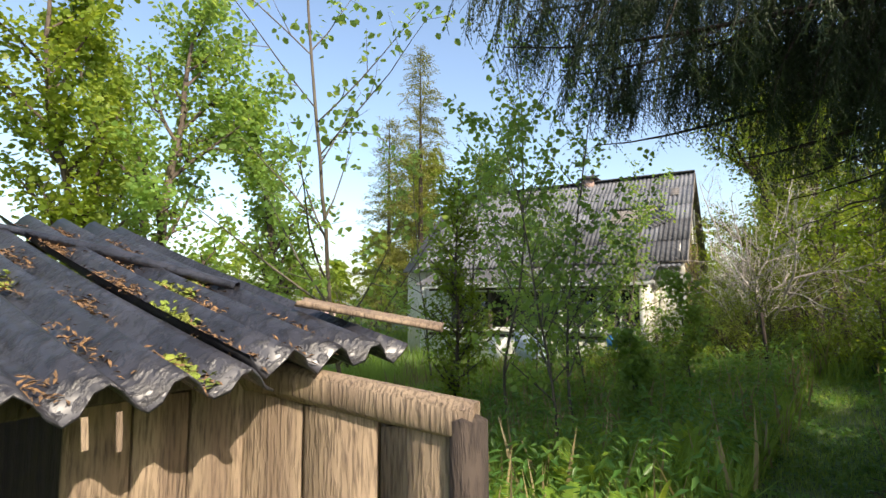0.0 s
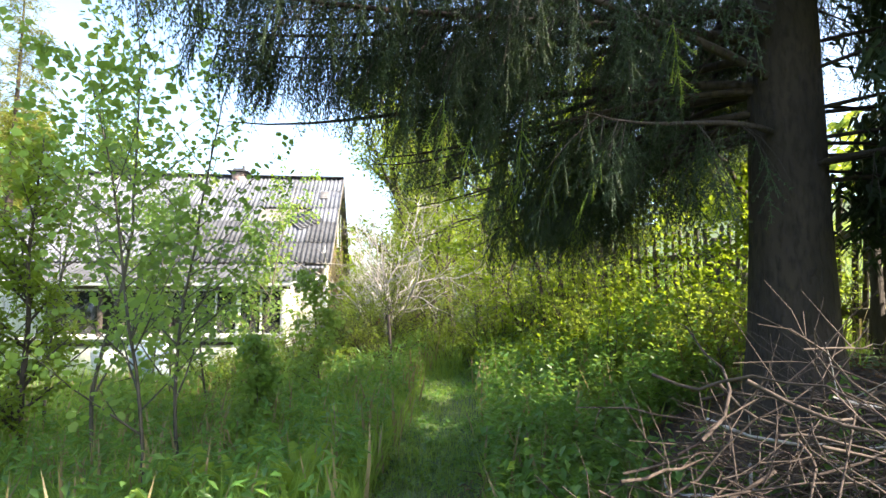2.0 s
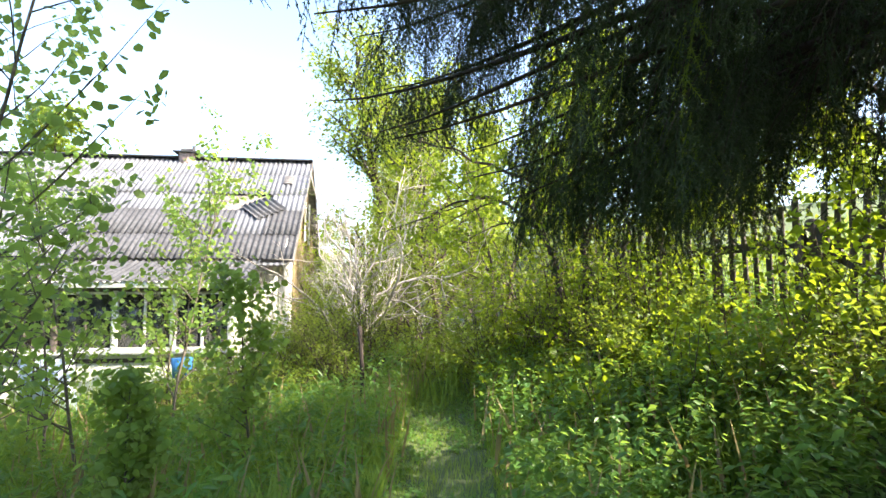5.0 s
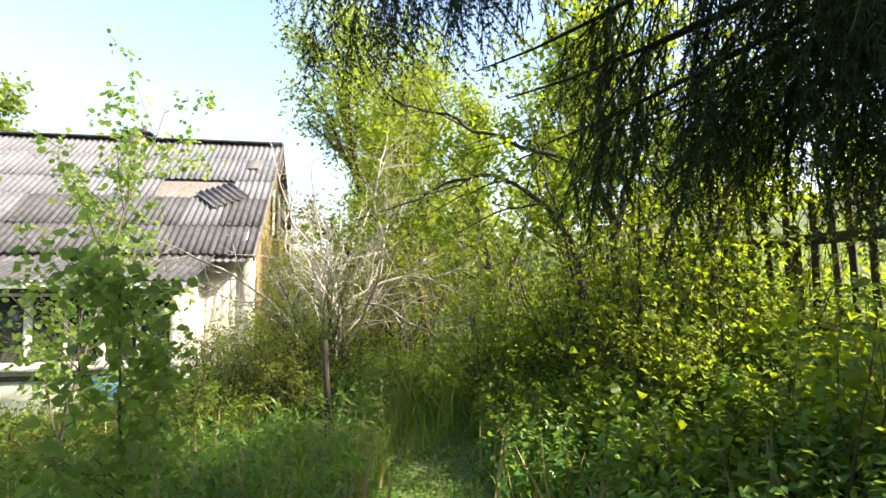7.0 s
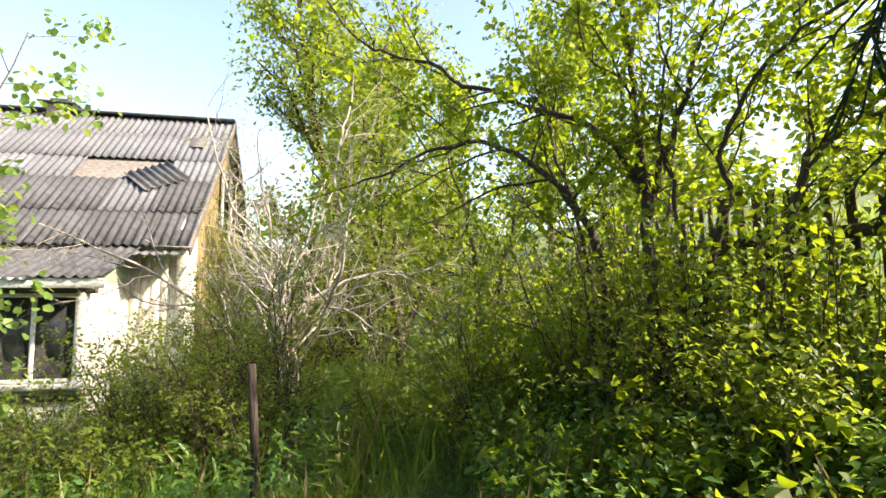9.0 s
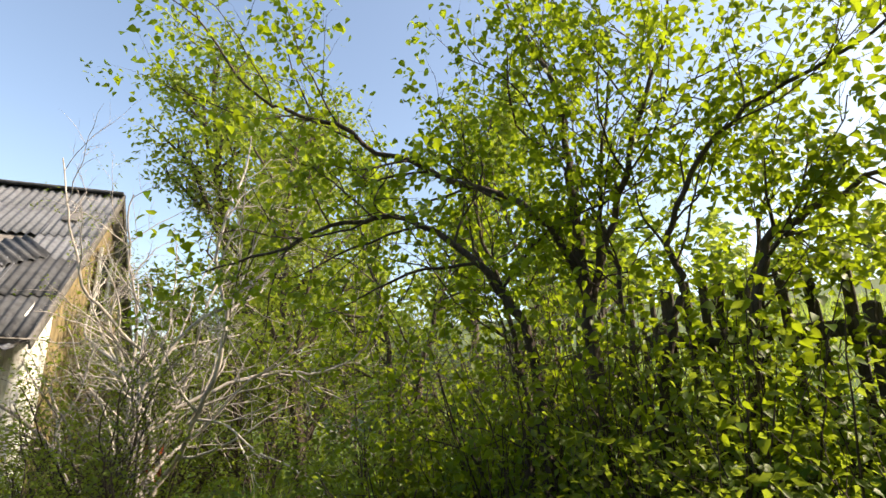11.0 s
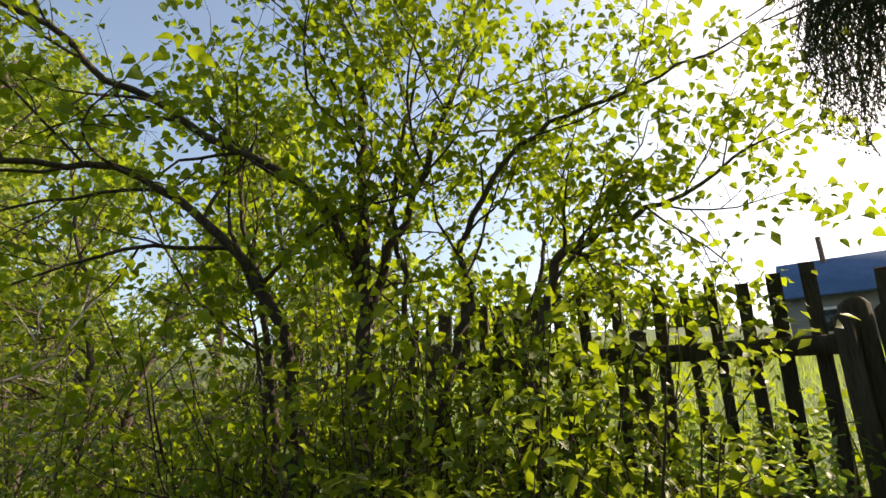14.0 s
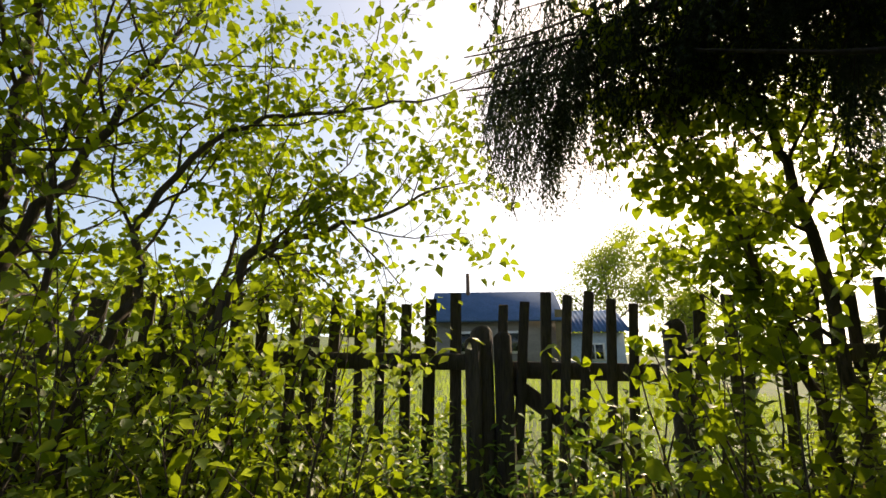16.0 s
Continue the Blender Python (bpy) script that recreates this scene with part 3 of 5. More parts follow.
tagged(part("stump", tube(Geo(), [(6.95, 12.15, ground(6.95, 12.15) - .1), (6.95, 12.15, .9), (6.95, 12.15, .902)], [.17, .14, .01], 10), M_BARK), "grey tree stump carrying a red crate", "stump")

# ---------------------------------------------------------------- the shed beside the path
def shed():
    rng = np.random.default_rng(11)
    S = thing("shed", "low plank shed with a mossy corrugated roof, partly open", "shed", Matrix.Translation((-.35, 1.46, 0)))
    e0, ed = np.array((-.78, .86)) - (-.35, 1.46), unit((.586, .81))      # eave start and its heading
    up2 = np.array((-ed[1], ed[0]))
    wall0 = e0 + up2 * .33 - ed * .5
    wlen = 1.24
    for i in range(3):                                                   # upright planks under the eave; the rest is open
        a = wall0 + ed * (wlen - (i + 1) * .152)
        b = a + ed * .146
        c = (a + b) / 2
        top = 1.27 - .008 * i + rng.normal(0, .006)
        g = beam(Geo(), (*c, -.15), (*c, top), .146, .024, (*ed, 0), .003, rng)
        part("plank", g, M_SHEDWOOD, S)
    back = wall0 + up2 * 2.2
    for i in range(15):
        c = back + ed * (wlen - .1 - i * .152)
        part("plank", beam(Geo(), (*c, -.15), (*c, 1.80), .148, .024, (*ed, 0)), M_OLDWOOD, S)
    for s in (wlen - .0, -1.2):
        g = Geo()
        for k in range(15):
            c = wall0 + ed * s + up2 * (.08 + k * .15)
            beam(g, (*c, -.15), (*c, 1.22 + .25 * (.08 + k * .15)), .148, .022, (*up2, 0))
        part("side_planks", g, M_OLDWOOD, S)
    corner = wall0 + ed * wlen
    post = np.array((.06, 1.36)) - (-.35, 1.46)
    # screen of boards between the shed corner and the outer post
    run = unit(post - corner)
    L = np.linalg.norm(post - corner)
    n = 3
    for i in range(n):
        w = L / n
        c = corner + run * (i + .5) * w
        top = 1.25 - .035 * i
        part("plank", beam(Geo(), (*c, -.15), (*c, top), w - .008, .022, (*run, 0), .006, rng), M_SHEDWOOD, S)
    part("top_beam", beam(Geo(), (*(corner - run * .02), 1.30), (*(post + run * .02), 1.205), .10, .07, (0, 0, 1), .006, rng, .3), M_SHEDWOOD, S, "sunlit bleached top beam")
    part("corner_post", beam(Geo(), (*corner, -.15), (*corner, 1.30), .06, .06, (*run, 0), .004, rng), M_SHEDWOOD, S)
    g = Geo()
    tube(g, [(*post, -.2), (*post, .6), (*post, 1.21), (*(post + .004), 1.225)], [.05, .05, .049, .03], 9)
    part("outer_post", g, M_DARKBEAM, S, "dark tarred round post")
    # roof
    up3 = unit((*up2, .26))
    nrm = np.cross((*ed, 0), up3)
    m = Matrix([[ed[0], up3[0], nrm[0], 0], [ed[1], up3[1], nrm[1], 0], [0, up3[2], nrm[2], 0], [0, 0, 0, 1]])
    for i, (along, lift, turn, w, sd) in enumerate(((-.46, -.02, .01, .98, 31), (.24, .0, -.015, .76, 32), (.83, -.004, -.03, .56, 33))):
        g = wavy_sheet(w, 2.3, .15, .066, .007, 9, .02, sd)
        ob = part("roof_sheet", g, M_SHEDROOF, S, "grey wavy sheet, chipped at the edge", True)
        p = e0 + ed * along
        ob.matrix_basis = Matrix.Translation((p[0], p[1], 1.295 + along * .06 + lift)) @ m @ Matrix.Rotation(turn, 4, "Z")
        # litter and moss lying in the troughs
        lit, mos = Geo(), Geo()
        trough = -w / 2 + .15 * rng.integers(0, int(w / .15), 2600) + (w / 2) % .15 - .075
        pts = np.stack([np.clip(trough + rng.normal(0, .022, 2600), -w / 2, w / 2), rng.uniform(.03, 2.2, 2600), np.full(2600, -.012)], 1)
        pts[:, 2] += .9 * np.abs(pts[:, 0] - trough) ** 1.0 * .4
        keep = np.sin(pts[:, 1] * 9 + np.round(trough, 2) * 60) + rng.normal(0, .4, 2600) > .1
        leaves(lit, LEAF_LONG, pts[keep], .03, rng, 0, .25)
        mp = pts[(np.sin(pts[:, 1] * 5 + np.round(trough, 2) * 33) > .82) & (pts[:, 1] < 1.2)]
        leaves(mos, LEAF_ROUND, mp, .022, rng, -.2, .8)
        for gg2, mat, nm in ((lit, M_LEAFLITTER, "leaf_litter"), (mos, M_MOSS, "moss")):
            if gg2.v:
                tagged(part(nm, gg2, mat, ob, smooth=True), kind="stuff")
    for q in (.25, 1.1, 2.0):
        a, b = e0 + ed * (-.85) + up2 * q, e0 + ed * 1.05 + up2 * q
        part("roof_batten", beam(Geo(), (*a, 1.19 + q * .26), (*b, 1.26 + q * .26), .06, .05, (0, 0, 1)), M_OLDWOOD, S)
    a, b = e0 + ed * 1.02 + up2 * .40, e0 + ed * 1.30 - up2 * .02
    part("loose_board", beam(Geo(), (*a, 1.50), (*b, 1.41), .10, .02, (*ed, 0), .006, rng), M_SHEDWOOD, S, "loose bleached board on the roof edge")
    a, b = e0 + ed * .55 + up2 * 2.0, e0 + ed * 1.0 + up2 * .75
    part("ridge_roll", tube(Geo(), [(*a, 1.86), (*((a + b) / 2), 1.72), (*b, 1.56)], [.016, .026, .018], 8), M_SHEDROOF, S, "rotten roofing felt roll", True)
    for q, ln in ((.10, .06), (.16, .075)):
        p = e0 + ed * (.10 + q)
        part("torn_strip", beam(Geo(), (*p, 1.29), (p[0] + .004, p[1], 1.29 - ln), .012, .004, (*ed, 0)), M_SHEDWOOD, S)
    return S


shed()

# ---------------------------------------------------------------- picket fence and gate
def fence_run(points, top, name, label, seed, gap=.145, width=.068, posts=True, slant=0.0):
    rng = np.random.default_rng(seed)
    F = thing(name, label, "fence", Matrix.Translation((*points[0], 0)), kind="")
    o = np.array(points[0])
    for a, b in zip(points[:-1], points[1:]):
        a, b = np.array(a) - o, np.array(b) - o
        d, L = unit(b - a), np.linalg.norm(b - a)
        out = np.array((d[1], -d[0]))
        for z in (top - .44, top - 1.22):
            part("rail", beam(Geo(), (*(a - out * .045 - d * .05), z + rng.normal(0, .02)), (*(b - out * .045 + d * .05), z + rng.normal(0, .02)), .10, .05, (0, 0, 1), .006, rng), M_OLDWOOD, F)
        q = rng.uniform(0, gap)
        while q < L:
            c = a + d * q
            lean = rng.normal(slant, .028)
            t = top + rng.normal(0, .035) - (.3 if rng.random() < .07 else 0)
            w = width * rng.uniform(.8, 1.15)
            zb = ground(*(c + o)) + .02
            foot = c - d * lean * (t - zb)
            part("picket", beam(Geo(), (*foot, zb), (*c, t), w, .022, (*d, 0), .004, rng), M_OLDWOOD, F)
            q += gap * rng.choice((.85, 1.0, 1.15, 1.5), p=(.3, .4, .2, .1))
        if posts:
            c = a - out * .10
            part("post", tube(Geo(), [(*c, ground(*(c + o)) - .2), (*c, top - .3), (*c, top - .28)], [.055, .05, .02], 8), M_OLDWOOD, F)
    return F


fence_run([(8.02, 4.62), (8.3, 5.6), (8.62, 6.9)], 2.60, "picket_fence", "dark weathered picket fence overgrown with shrubs", 1)
fence_run([(6.35, 1.2), (6.75, 2.3), (7.5, 3.38)], 2.62, "picket_fence", "dark leaning picket fence under a spruce", 2, .17, slant=-.11)
fence_run([(8.62, 6.9), (10.6, 9.2), (13.6, 12.6)], 2.62, "picket_fence", "dark weathered picket fence behind lilac bushes", 3, .17)


def gate():
    rng = np.random.default_rng(8)
    a, b = np.array((7.96, 4.47)), np.array((7.57, 3.5))
    G = thing("garden_gate", "closed dark picket gate with a diagonal brace", "gate", Matrix.Translation((*a, 0)))
    d, L = unit(b - a), np.linalg.norm(b - a)
    n = 7
    for i in range(n):
        c = d * (.06 + i * (L - .1) / (n - .4))
        t = 2.60 + rng.normal(0, .03)
        lean = rng.normal(.13, .03)
        zb = ground(*(c + a)) + .06
        part("picket", beam(Geo(), (*(c - d * lean), zb), (*c, t), .062, .022, (*d, 0), .004, rng), M_OLDWOOD, G)
    out = np.array((d[1], -d[0]))
    for z in (2.13, 1.35):
        part("rail", beam(Geo(), (*(out * -.04), z), (*(d * L - out * .04), z - .03), .11, .04, (0, 0, 1), .006, rng), M_OLDWOOD, G)
    part("brace", beam(Geo(), (*(d * .02 - out * .05), 2.10), (*(d * L * .95 - out * .05), 1.38), .11, .035, (0, 0, 1), .006, rng), M_OLDWOOD, G)


gate()


def gate_post(x, y, top, r, label):
    ob = part("gate_post", tube(Geo(), [(x, y, ground(x, y) - .3), (x, y, top - .01), (x + .005, y, top)], [r * 1.05, r, r * .85], 10), M_OLDWOOD, smooth=False)
    tagged(ob, label, "post", "gate posts")


gate_post(8.01, 4.55, 2.38, .075, "thick dark wooden gate post beside pickets")
gate_post(7.92, 4.44, 2.34, .06, "dark split wooden gate post")
gate_post(7.50, 3.42, 2.40, .075, "stout grey wooden gate post")

# ---------------------------------------------------------------- iron pole in the weeds
zp = ground(4.87, 8.28)
tagged(part("iron_pole", tube(Geo(), [(4.89, 8.27, zp - .2), (4.88, 8.28, .8), (4.85, 8.29, 1.30), (4.85, 8.29, 1.302)], [.026, .026, .025, .005], 10), M_DARKBEAM), "rusty iron pole standing in tall weeds", "pole")
tagged(part("fallen_post", tube(Geo(), [(5.0, 8.45, .34), (5.45, 9.0, .52), (5.95, 9.55, .72)], [.035, .045, .04], 7), M_STICK), "fallen brown post leaning in weeds", "post")

# ---------------------------------------------------------------- the farmstead beyond the fence
def far_house():
    F = thing("log_farmhouse", "weathered log farmhouse with a dark blue roof beyond the fence", "house", pose(24.2, -3.4, 4.3, 0, 0, -112))
    # local x runs to the viewer's right, y away
    part("wall", box(Geo(), -2.6, 2.2, 0, 4, -1.2, 1.7), M_LOG, F)
    for s, y0, y1 in ((0, -.35, 2), (1, 4.35, 2)):
        g = Geo().add([(-2.8, y0, 1.6), (2.5, y0, 1.6), (2.5, y1, 3.3), (-2.8, y1, 3.3)] + [(-2.8, y0, 1.52), (2.5, y0, 1.52), (2.5, y1, 3.22), (-2.8, y1, 3.22)],
                      [(0, 1, 2, 3), (7, 6, 5, 4), (0, 4, 5, 1), (1, 5, 6, 2), (3, 7, 4, 0)])
        part("roof", g, M_BLUEROOF, F)
    part("gable", Geo().add([(2.2, 0, 1.7), (2.2, 4, 1.7), (2.2, 2, 3.2), (2.1, 0, 1.7), (2.1, 4, 1.7), (2.1, 2, 3.2)], [(0, 1, 2), (5, 4, 3)]), M_OCHRE, F)
    part("gable_board", beam(Geo(), (2.3, -.2, .2), (2.3, -.2, 2.0), .35, .05, (1, 0, 0)), M_OCHRE, F)
    part("stove_pipe", tube(Geo(), [(-1.3, 1.8, 3.0), (-1.3, 1.8, 4.1), (-1.3, 1.8, 4.11)], [.09, .09, .02], 8), M_RUST, F)
    for x in (-1.5, .4):
        W = part("window", box(Geo(), x - .45, x + .45, -.05, -.01, .3, 1.2), M_TRIM, F)
        part("pane", box(Geo(), x - .34, x + .34, -.07, -.055, .4, 1.1), M_GLASS, W)
    A = thing("annex", "low pale blue annex with wavy roof beside the farmhouse", "house", pose(22.9, -6.9, 4.2, 0, 0, -112))
    part("wall", box(Geo(), -1.2, 1.1, 0, 3, -1.2, 1.2), M_BLUEWALL, A)
    g = wavy_sheet(2.7, 2.4, .18, .05, rows=1)
    r = part("roof", g, M_BLUEROOF, A, smooth=True)
    r.matrix_basis = Matrix.Translation((0, -.3, 1.2)) @ Matrix.Rotation(radians(32), 4, "X")
    W = part("window", box(Geo(), -.5, .3, -.05, -.01, .1, .8), M_TRIM, A)
    part("pane", box(Geo(), -.42, -.13, -.07, -.055, .17, .73), M_GLASS, W)
    part("pane", box(Geo(), -.07, .22, -.07, -.055, .17, .73), M_GLASS, W)


far_house()


def outbuilding():
    B = thing("outbuilding", "low red-boarded outbuilding with a faded pink sheet roof", "shed", pose(-5.3, 19.4, -.25, 0, 0, 14))
    part("wall", box(Geo(), -1.6, 1.3, 0, 2.4, -.4, .75), M_REDBOARD, B)
    for i in range(15):
        part("board", box(Geo(), -1.6 + i * .194, -1.6 + i * .194 + .182, -.025, -.002, -.4, .74), M_REDBOARD, B)
    part("base_panel", box(Geo(), -1.62, .2, -.05, -.028, -.4, .12), M_BLUESHEET, B, "pale blue base panel")
    r = part("roof", wavy_sheet(3.3, 1.9, .2, .05, rows=2, seed=3), M_PINKROOF, B, smooth=True)
    r.matrix_basis = Matrix.Translation((-.15, -.35, .72)) @ Matrix.Rotation(radians(27), 4, "X")


outbuilding()

# ---------------------------------------------------------------- the great spruce
def spray_template(rng, length=.5, step=.0165, half=.0030):
    """A drooping twig with side twigs: needle-clad cores with thin needles standing off them."""
    g, V, F, c = Geo(), [], [], 0
    lines = [((0, 0, 0), (0, length, 0))]
    for i in range(7):
        t = .05 + .13 * i
        s = -1 if i % 2 else 1
        l = .17 * (1 - t) + .06
        lines.append(((0, t * length, 0), (s * l * .55, t * length + l * .9, rng.normal(-.03, .03))))
    for a, b in lines:
        a, b = np.array(a), np.array(b)
        d = unit(b - a)
        tube(g, [a, b], [.0028, .0014], 3)
        n = int(np.linalg.norm(b - a) / step)
        for k in range(n):
            p = a + (b - a) * (k + .5) / n
            for s in (-1, 1):
                q = unit(np.cross(d, (0, 0, 1)) * s + d * .9 + np.array((0, 0, rng.normal(0, .6))))
                w = unit(np.cross(q, rng.normal(0, 1, 3))) * half
                V += [p - w, p + w, p + q * rng.uniform(.018, .028)]
                F.append((c, c + 1, c + 2))
                c += 3
    quads = np.concatenate(g.f)
    tv = np.concatenate(g.v)
    tris = np.concatenate((quads[:, :3], quads[:, [0, 2, 3]]))
    return np.concatenate((tv, V)), np.concatenate((tris, np.array(F) + len(tv)))


frng = np.random.default_rng(77)
fv, ff = [], []
for k in range(26):
    p = np.array((frng.uniform(-.12, .12), frng.uniform(0, .4), frng.normal(0, .03)))
    q = unit((frng.normal(0, .8), 1, frng.normal(-.2, .3))) * frng.uniform(.08, .15)
    w = unit(np.cross(q, frng.normal(0, 1, 3))) * .012
    fv += [p - w, p + w, p + q]
    ff.append((3 * k, 3 * k + 1, 3 * k + 2))
FAR_SPRAY = (np.array(fv), np.array(ff))


def spruce():
    rng = np.random.default_rng(21)
    cx, cy = 4.67, 2.27
    z0 = ground(cx, cy)
    T = thing("old_spruce", "tall old spruce with drooping dark branches over the path", "tree", Matrix.Translation((cx, cy, z0)))
    zs = np.linspace(-.2, 17, 24)
    r = .275 * (1 - zs / 17.5) + .10 * np.exp(-np.clip(zs, 0, 9) / .35)
    tube(tr := Geo(), np.stack([.03 * np.sin(zs), .03 * np.cos(zs * .8), zs], 1), np.maximum(r, .015), 18)
    part("trunk", tr, M_SPRUCE_BARK, T, smooth=True)
    temps = [spray_template(rng) for _ in range(3)]
    lite = spray_template(rng, .5, .036, .0056)
    wood = Geo()
    P, D, S = [], [], []
    def reach_of(deg, z):
        """How far the boughs reach: long over the path, cut short towards sun and fence to let sunlight in."""
        far = 2.0
        for lo, hi, r in ((32, 40, 4.0), (40, 62, 3.9), (62, 76, 3.2), (76, 88, 3.5), (88, 125, 4.3), (125, 168, 4.6), (168, 205, 4.3), (205, 262, 2.4), (262, 345, 3.0)):
            if lo < deg <= hi:
                far = r
        taper = 4.6 if z < 4.2 else 4.6 - (z - 4.2) * .7 if z < 6.6 else 2.9 * (1 - (z - 6.6) / 10.5)
        return max(min(far, taper), .3)

    def open_air(x, y, z):
        """Where twigs may hang: nothing low over the path, trimmed beside the lilacs."""
        ps, pa = x * .785 - y * .62, x * .62 + y * .785
        low = np.where(ps < .1, np.where(pa < 4.2, 2.1 - .6 * ps, 2.75 - .25 * ps), np.where(pa > 6.85, 3.25, 2.0))
        low = np.where((x > cx + .8) & (y > cy + .8) & (pa < 6.9), np.maximum(low, 2.85), low)
        return (z > low) & ~((x * .39 + y * .92 > 7.3) & (x > 5.2))

    specs, z = [], 2.3                                         # height, heading, reach, sag of each bough
    while z < 16:
        k = 10 if z < 4.6 else 7
        a0 = rng.uniform(0, 6.28)
        for i in range(k):
            a = a0 + i * 6.283 / k + rng.normal(0, .12)
            deg, zz = math.degrees(a) % 360, z + rng.uniform(-.15, .15)
            if (deg > 345 or deg < 72) and zz < 2.95 or 188 < deg <= 262 and zz < 3.3:
                continue                                       # lowest limbs are gone towards the fence; unseen ones behind the brush pile left out for sunlight
            if 262 < deg < 345 and rng.random() < .5:
                continue
            specs.append((zz, a, reach_of(deg, zz) * rng.uniform(.86, 1.02), 0.0))
        z += .30 if z < 5 else .6
    for zz, deg, reach, sag in ((2.15, 127, 2.9, .2), (2.0, 112, 2.9, .18), (2.3, 140, 3.0, .15), (2.1, 98, 3.1, .14), (1.95, 183, 2.4, .16), (2.3, 120, 3.4, .12), (2.2, 87, 3.2, .14), (2.4, 93, 3.4, .14), (2.0, 81, 3.0, .1), (2.35, 77, 3.1, .1), (2.1, 90, 3.0, .16),
                               (1.7, 270, 2.8, .08), (1.9, 285, 2.9, .1), (1.6, 300, 2.7, .08), (1.8, 315, 2.8, .08), (1.7, 330, 2.6, .08), (2.1, 277, 3.0, .05), (2.1, 308, 3.0, .05), (2.2, 338, 2.8, .05), (1.7, 256, 2.4, .08), (1.6, 292, 2.8, .08), (1.9, 322, 2.8, .1),
                               (2.95, 45, 3.7, .05), (3.1, 38, 3.8, .06), (3.0, 54, 3.6, .05), (3.3, 48, 3.9, .05), (3.5, 40, 3.9, .05), (3.4, 58, 3.6, .04), (3.2, 34, 3.8, .05)):
        specs.append((zz, radians(deg), reach, sag))           # sagging lowest boughs beside the path; the 256 to 338 degree ones are unseen, added to shade the bank
    for z, a, reach, sag in specs:
        deg = math.degrees(a) % 360
        out = np.array((math.cos(a), math.sin(a), 0))
        side = np.array((-out[1], out[0], 0))
        t = np.linspace(0, 1, 12)
        h = z + reach * (.20 * t - .26 * t ** 1.5 + .08 * t ** 5 - sag * t ** 1.3)
        bend = rng.normal(0, .10) * reach
        pts = out * (reach * t)[:, None] + side * (bend * t * t)[:, None] + UP * h[:, None]
        tube(wood, pts, (.032 if deg < 262 else .018) * (1 - .9 * t) * (reach / 4 + .2), 6)
        near = z < (6.4 if deg > 320 or deg < 100 else 6.2)
        # unseen boughs from 250 to 345 degrees are thickened to shade the bank
        thick = 17 if 32 < deg < 62 else 13 if 62 <= deg < 100 else 9 if 100 <= deg < 132 else 18 if 132 <= deg < 168 else 8 if 168 <= deg < 188 else 26 if 250 < deg < 345 else 7
        n = int(reach * (thick * (.6 if z > 4.2 and deg > 62 else 1) if near else 4))
        for q in np.sort(rng.uniform(.2 if near else .12, 1, n)):
            i = min(int(q * 11), 10)
            p = pts[i] + (pts[i + 1] - pts[i]) * (q * 11 - i)
            s = rng.choice((-1, 1))
            l = rng.uniform(.35, .9) * (.45 + .75 * math.sin(math.pi * min(q * .75 + .1, 1)))
            d = unit(out * .45 + side * s * .8 * (1.15 - q) + UP * rng.uniform(-1.0, -.1))
            m = max(2, int(l / .19))
            sub = [p]
            for j in range(m):
                d = unit(d + UP * -.22 + rng.normal(0, .07, 3))
                sub.append(sub[-1] + d * l / m)
            sub = np.array(sub)
            room = open_air(sub[:, 0] + cx, sub[:, 1] + cy, sub[:, 2] + z0)
            if not room[0]:
                continue
            m = m if room.all() else int(np.argmin(room)) - 1
            if m < 1:
                continue
            sub = sub[:m + 1]
            tube(wood, sub, np.linspace(.0042, .0015, len(sub)), 3)
            if q < .38 and near and deg < 262 and rng.random() < .65:
                continue                                       # bare dead twigs near the trunk
            for j in range(m):
                P.append(sub[j]), D.append(unit(sub[j + 1] - sub[j] + rng.normal(0, .05, 3) + UP * -.25)), S.append(rng.uniform(.7, 1.05) if near else rng.uniform(1.0, 1.5))
    part("limb_framework", wood, M_SPRUCE_BARK, T, smooth=True)
    P, D, S = np.array(P), np.array(D), np.array(S)
    fr = frames_from(D, rng.normal(0, .5, (len(D), 3)) + UP * .3 + np.stack([P[:, 0], P[:, 1], 0 * P[:, 0]], 1) * .3)
    far = np.hypot(P[:, 0], P[:, 1])
    low = P[:, 2] < 4.9
    wx, wy, wz = P[:, 0] + cx, P[:, 1] + cy, P[:, 2] + z0 - 1.6
    along_path = np.clip(wx * .62 + wy * .785, 0, 7.5)
    off = np.sqrt((wx - along_path * .62) ** 2 + (wy - along_path * .785) ** 2 + wz ** 2)
    back = (np.degrees(np.arctan2(P[:, 1], P[:, 0])) % 360 > 215) & (np.degrees(np.arctan2(P[:, 1], P[:, 0])) % 360 < 350)
    pick = np.where(low & ~back, np.where(off < 1.5, rng.integers(0, 3, len(P)), 3), 4)
    S = np.where(back & low, S * 1.35, S)
    west = np.abs(np.degrees(np.arctan2(P[:, 1], P[:, 0])) % 360 - 183) < 17
    fresh = (rng.random(len(P)) < np.where(west & (P[:, 2] < 1.8), .4, .08)) & low & (far > 1.5) & (P[:, 2] < 2.2)
    crown, light = Geo(), Geo()
    for k, temp in enumerate((*temps, lite, FAR_SPRAY)):
        for sel, g in (((pick == k) & ~fresh, crown), ((pick == k) & fresh, light)):
            if sel.any():
                scatter(g, temp[0], temp[1], P[sel], fr[sel], S[sel])
    part("crown", crown, L_SPRUCE, T, "dark hanging needle sprays")
    part("fresh_growth", light, L_FRESH, T, "pale yellow-green fresh shoots")


spruce()


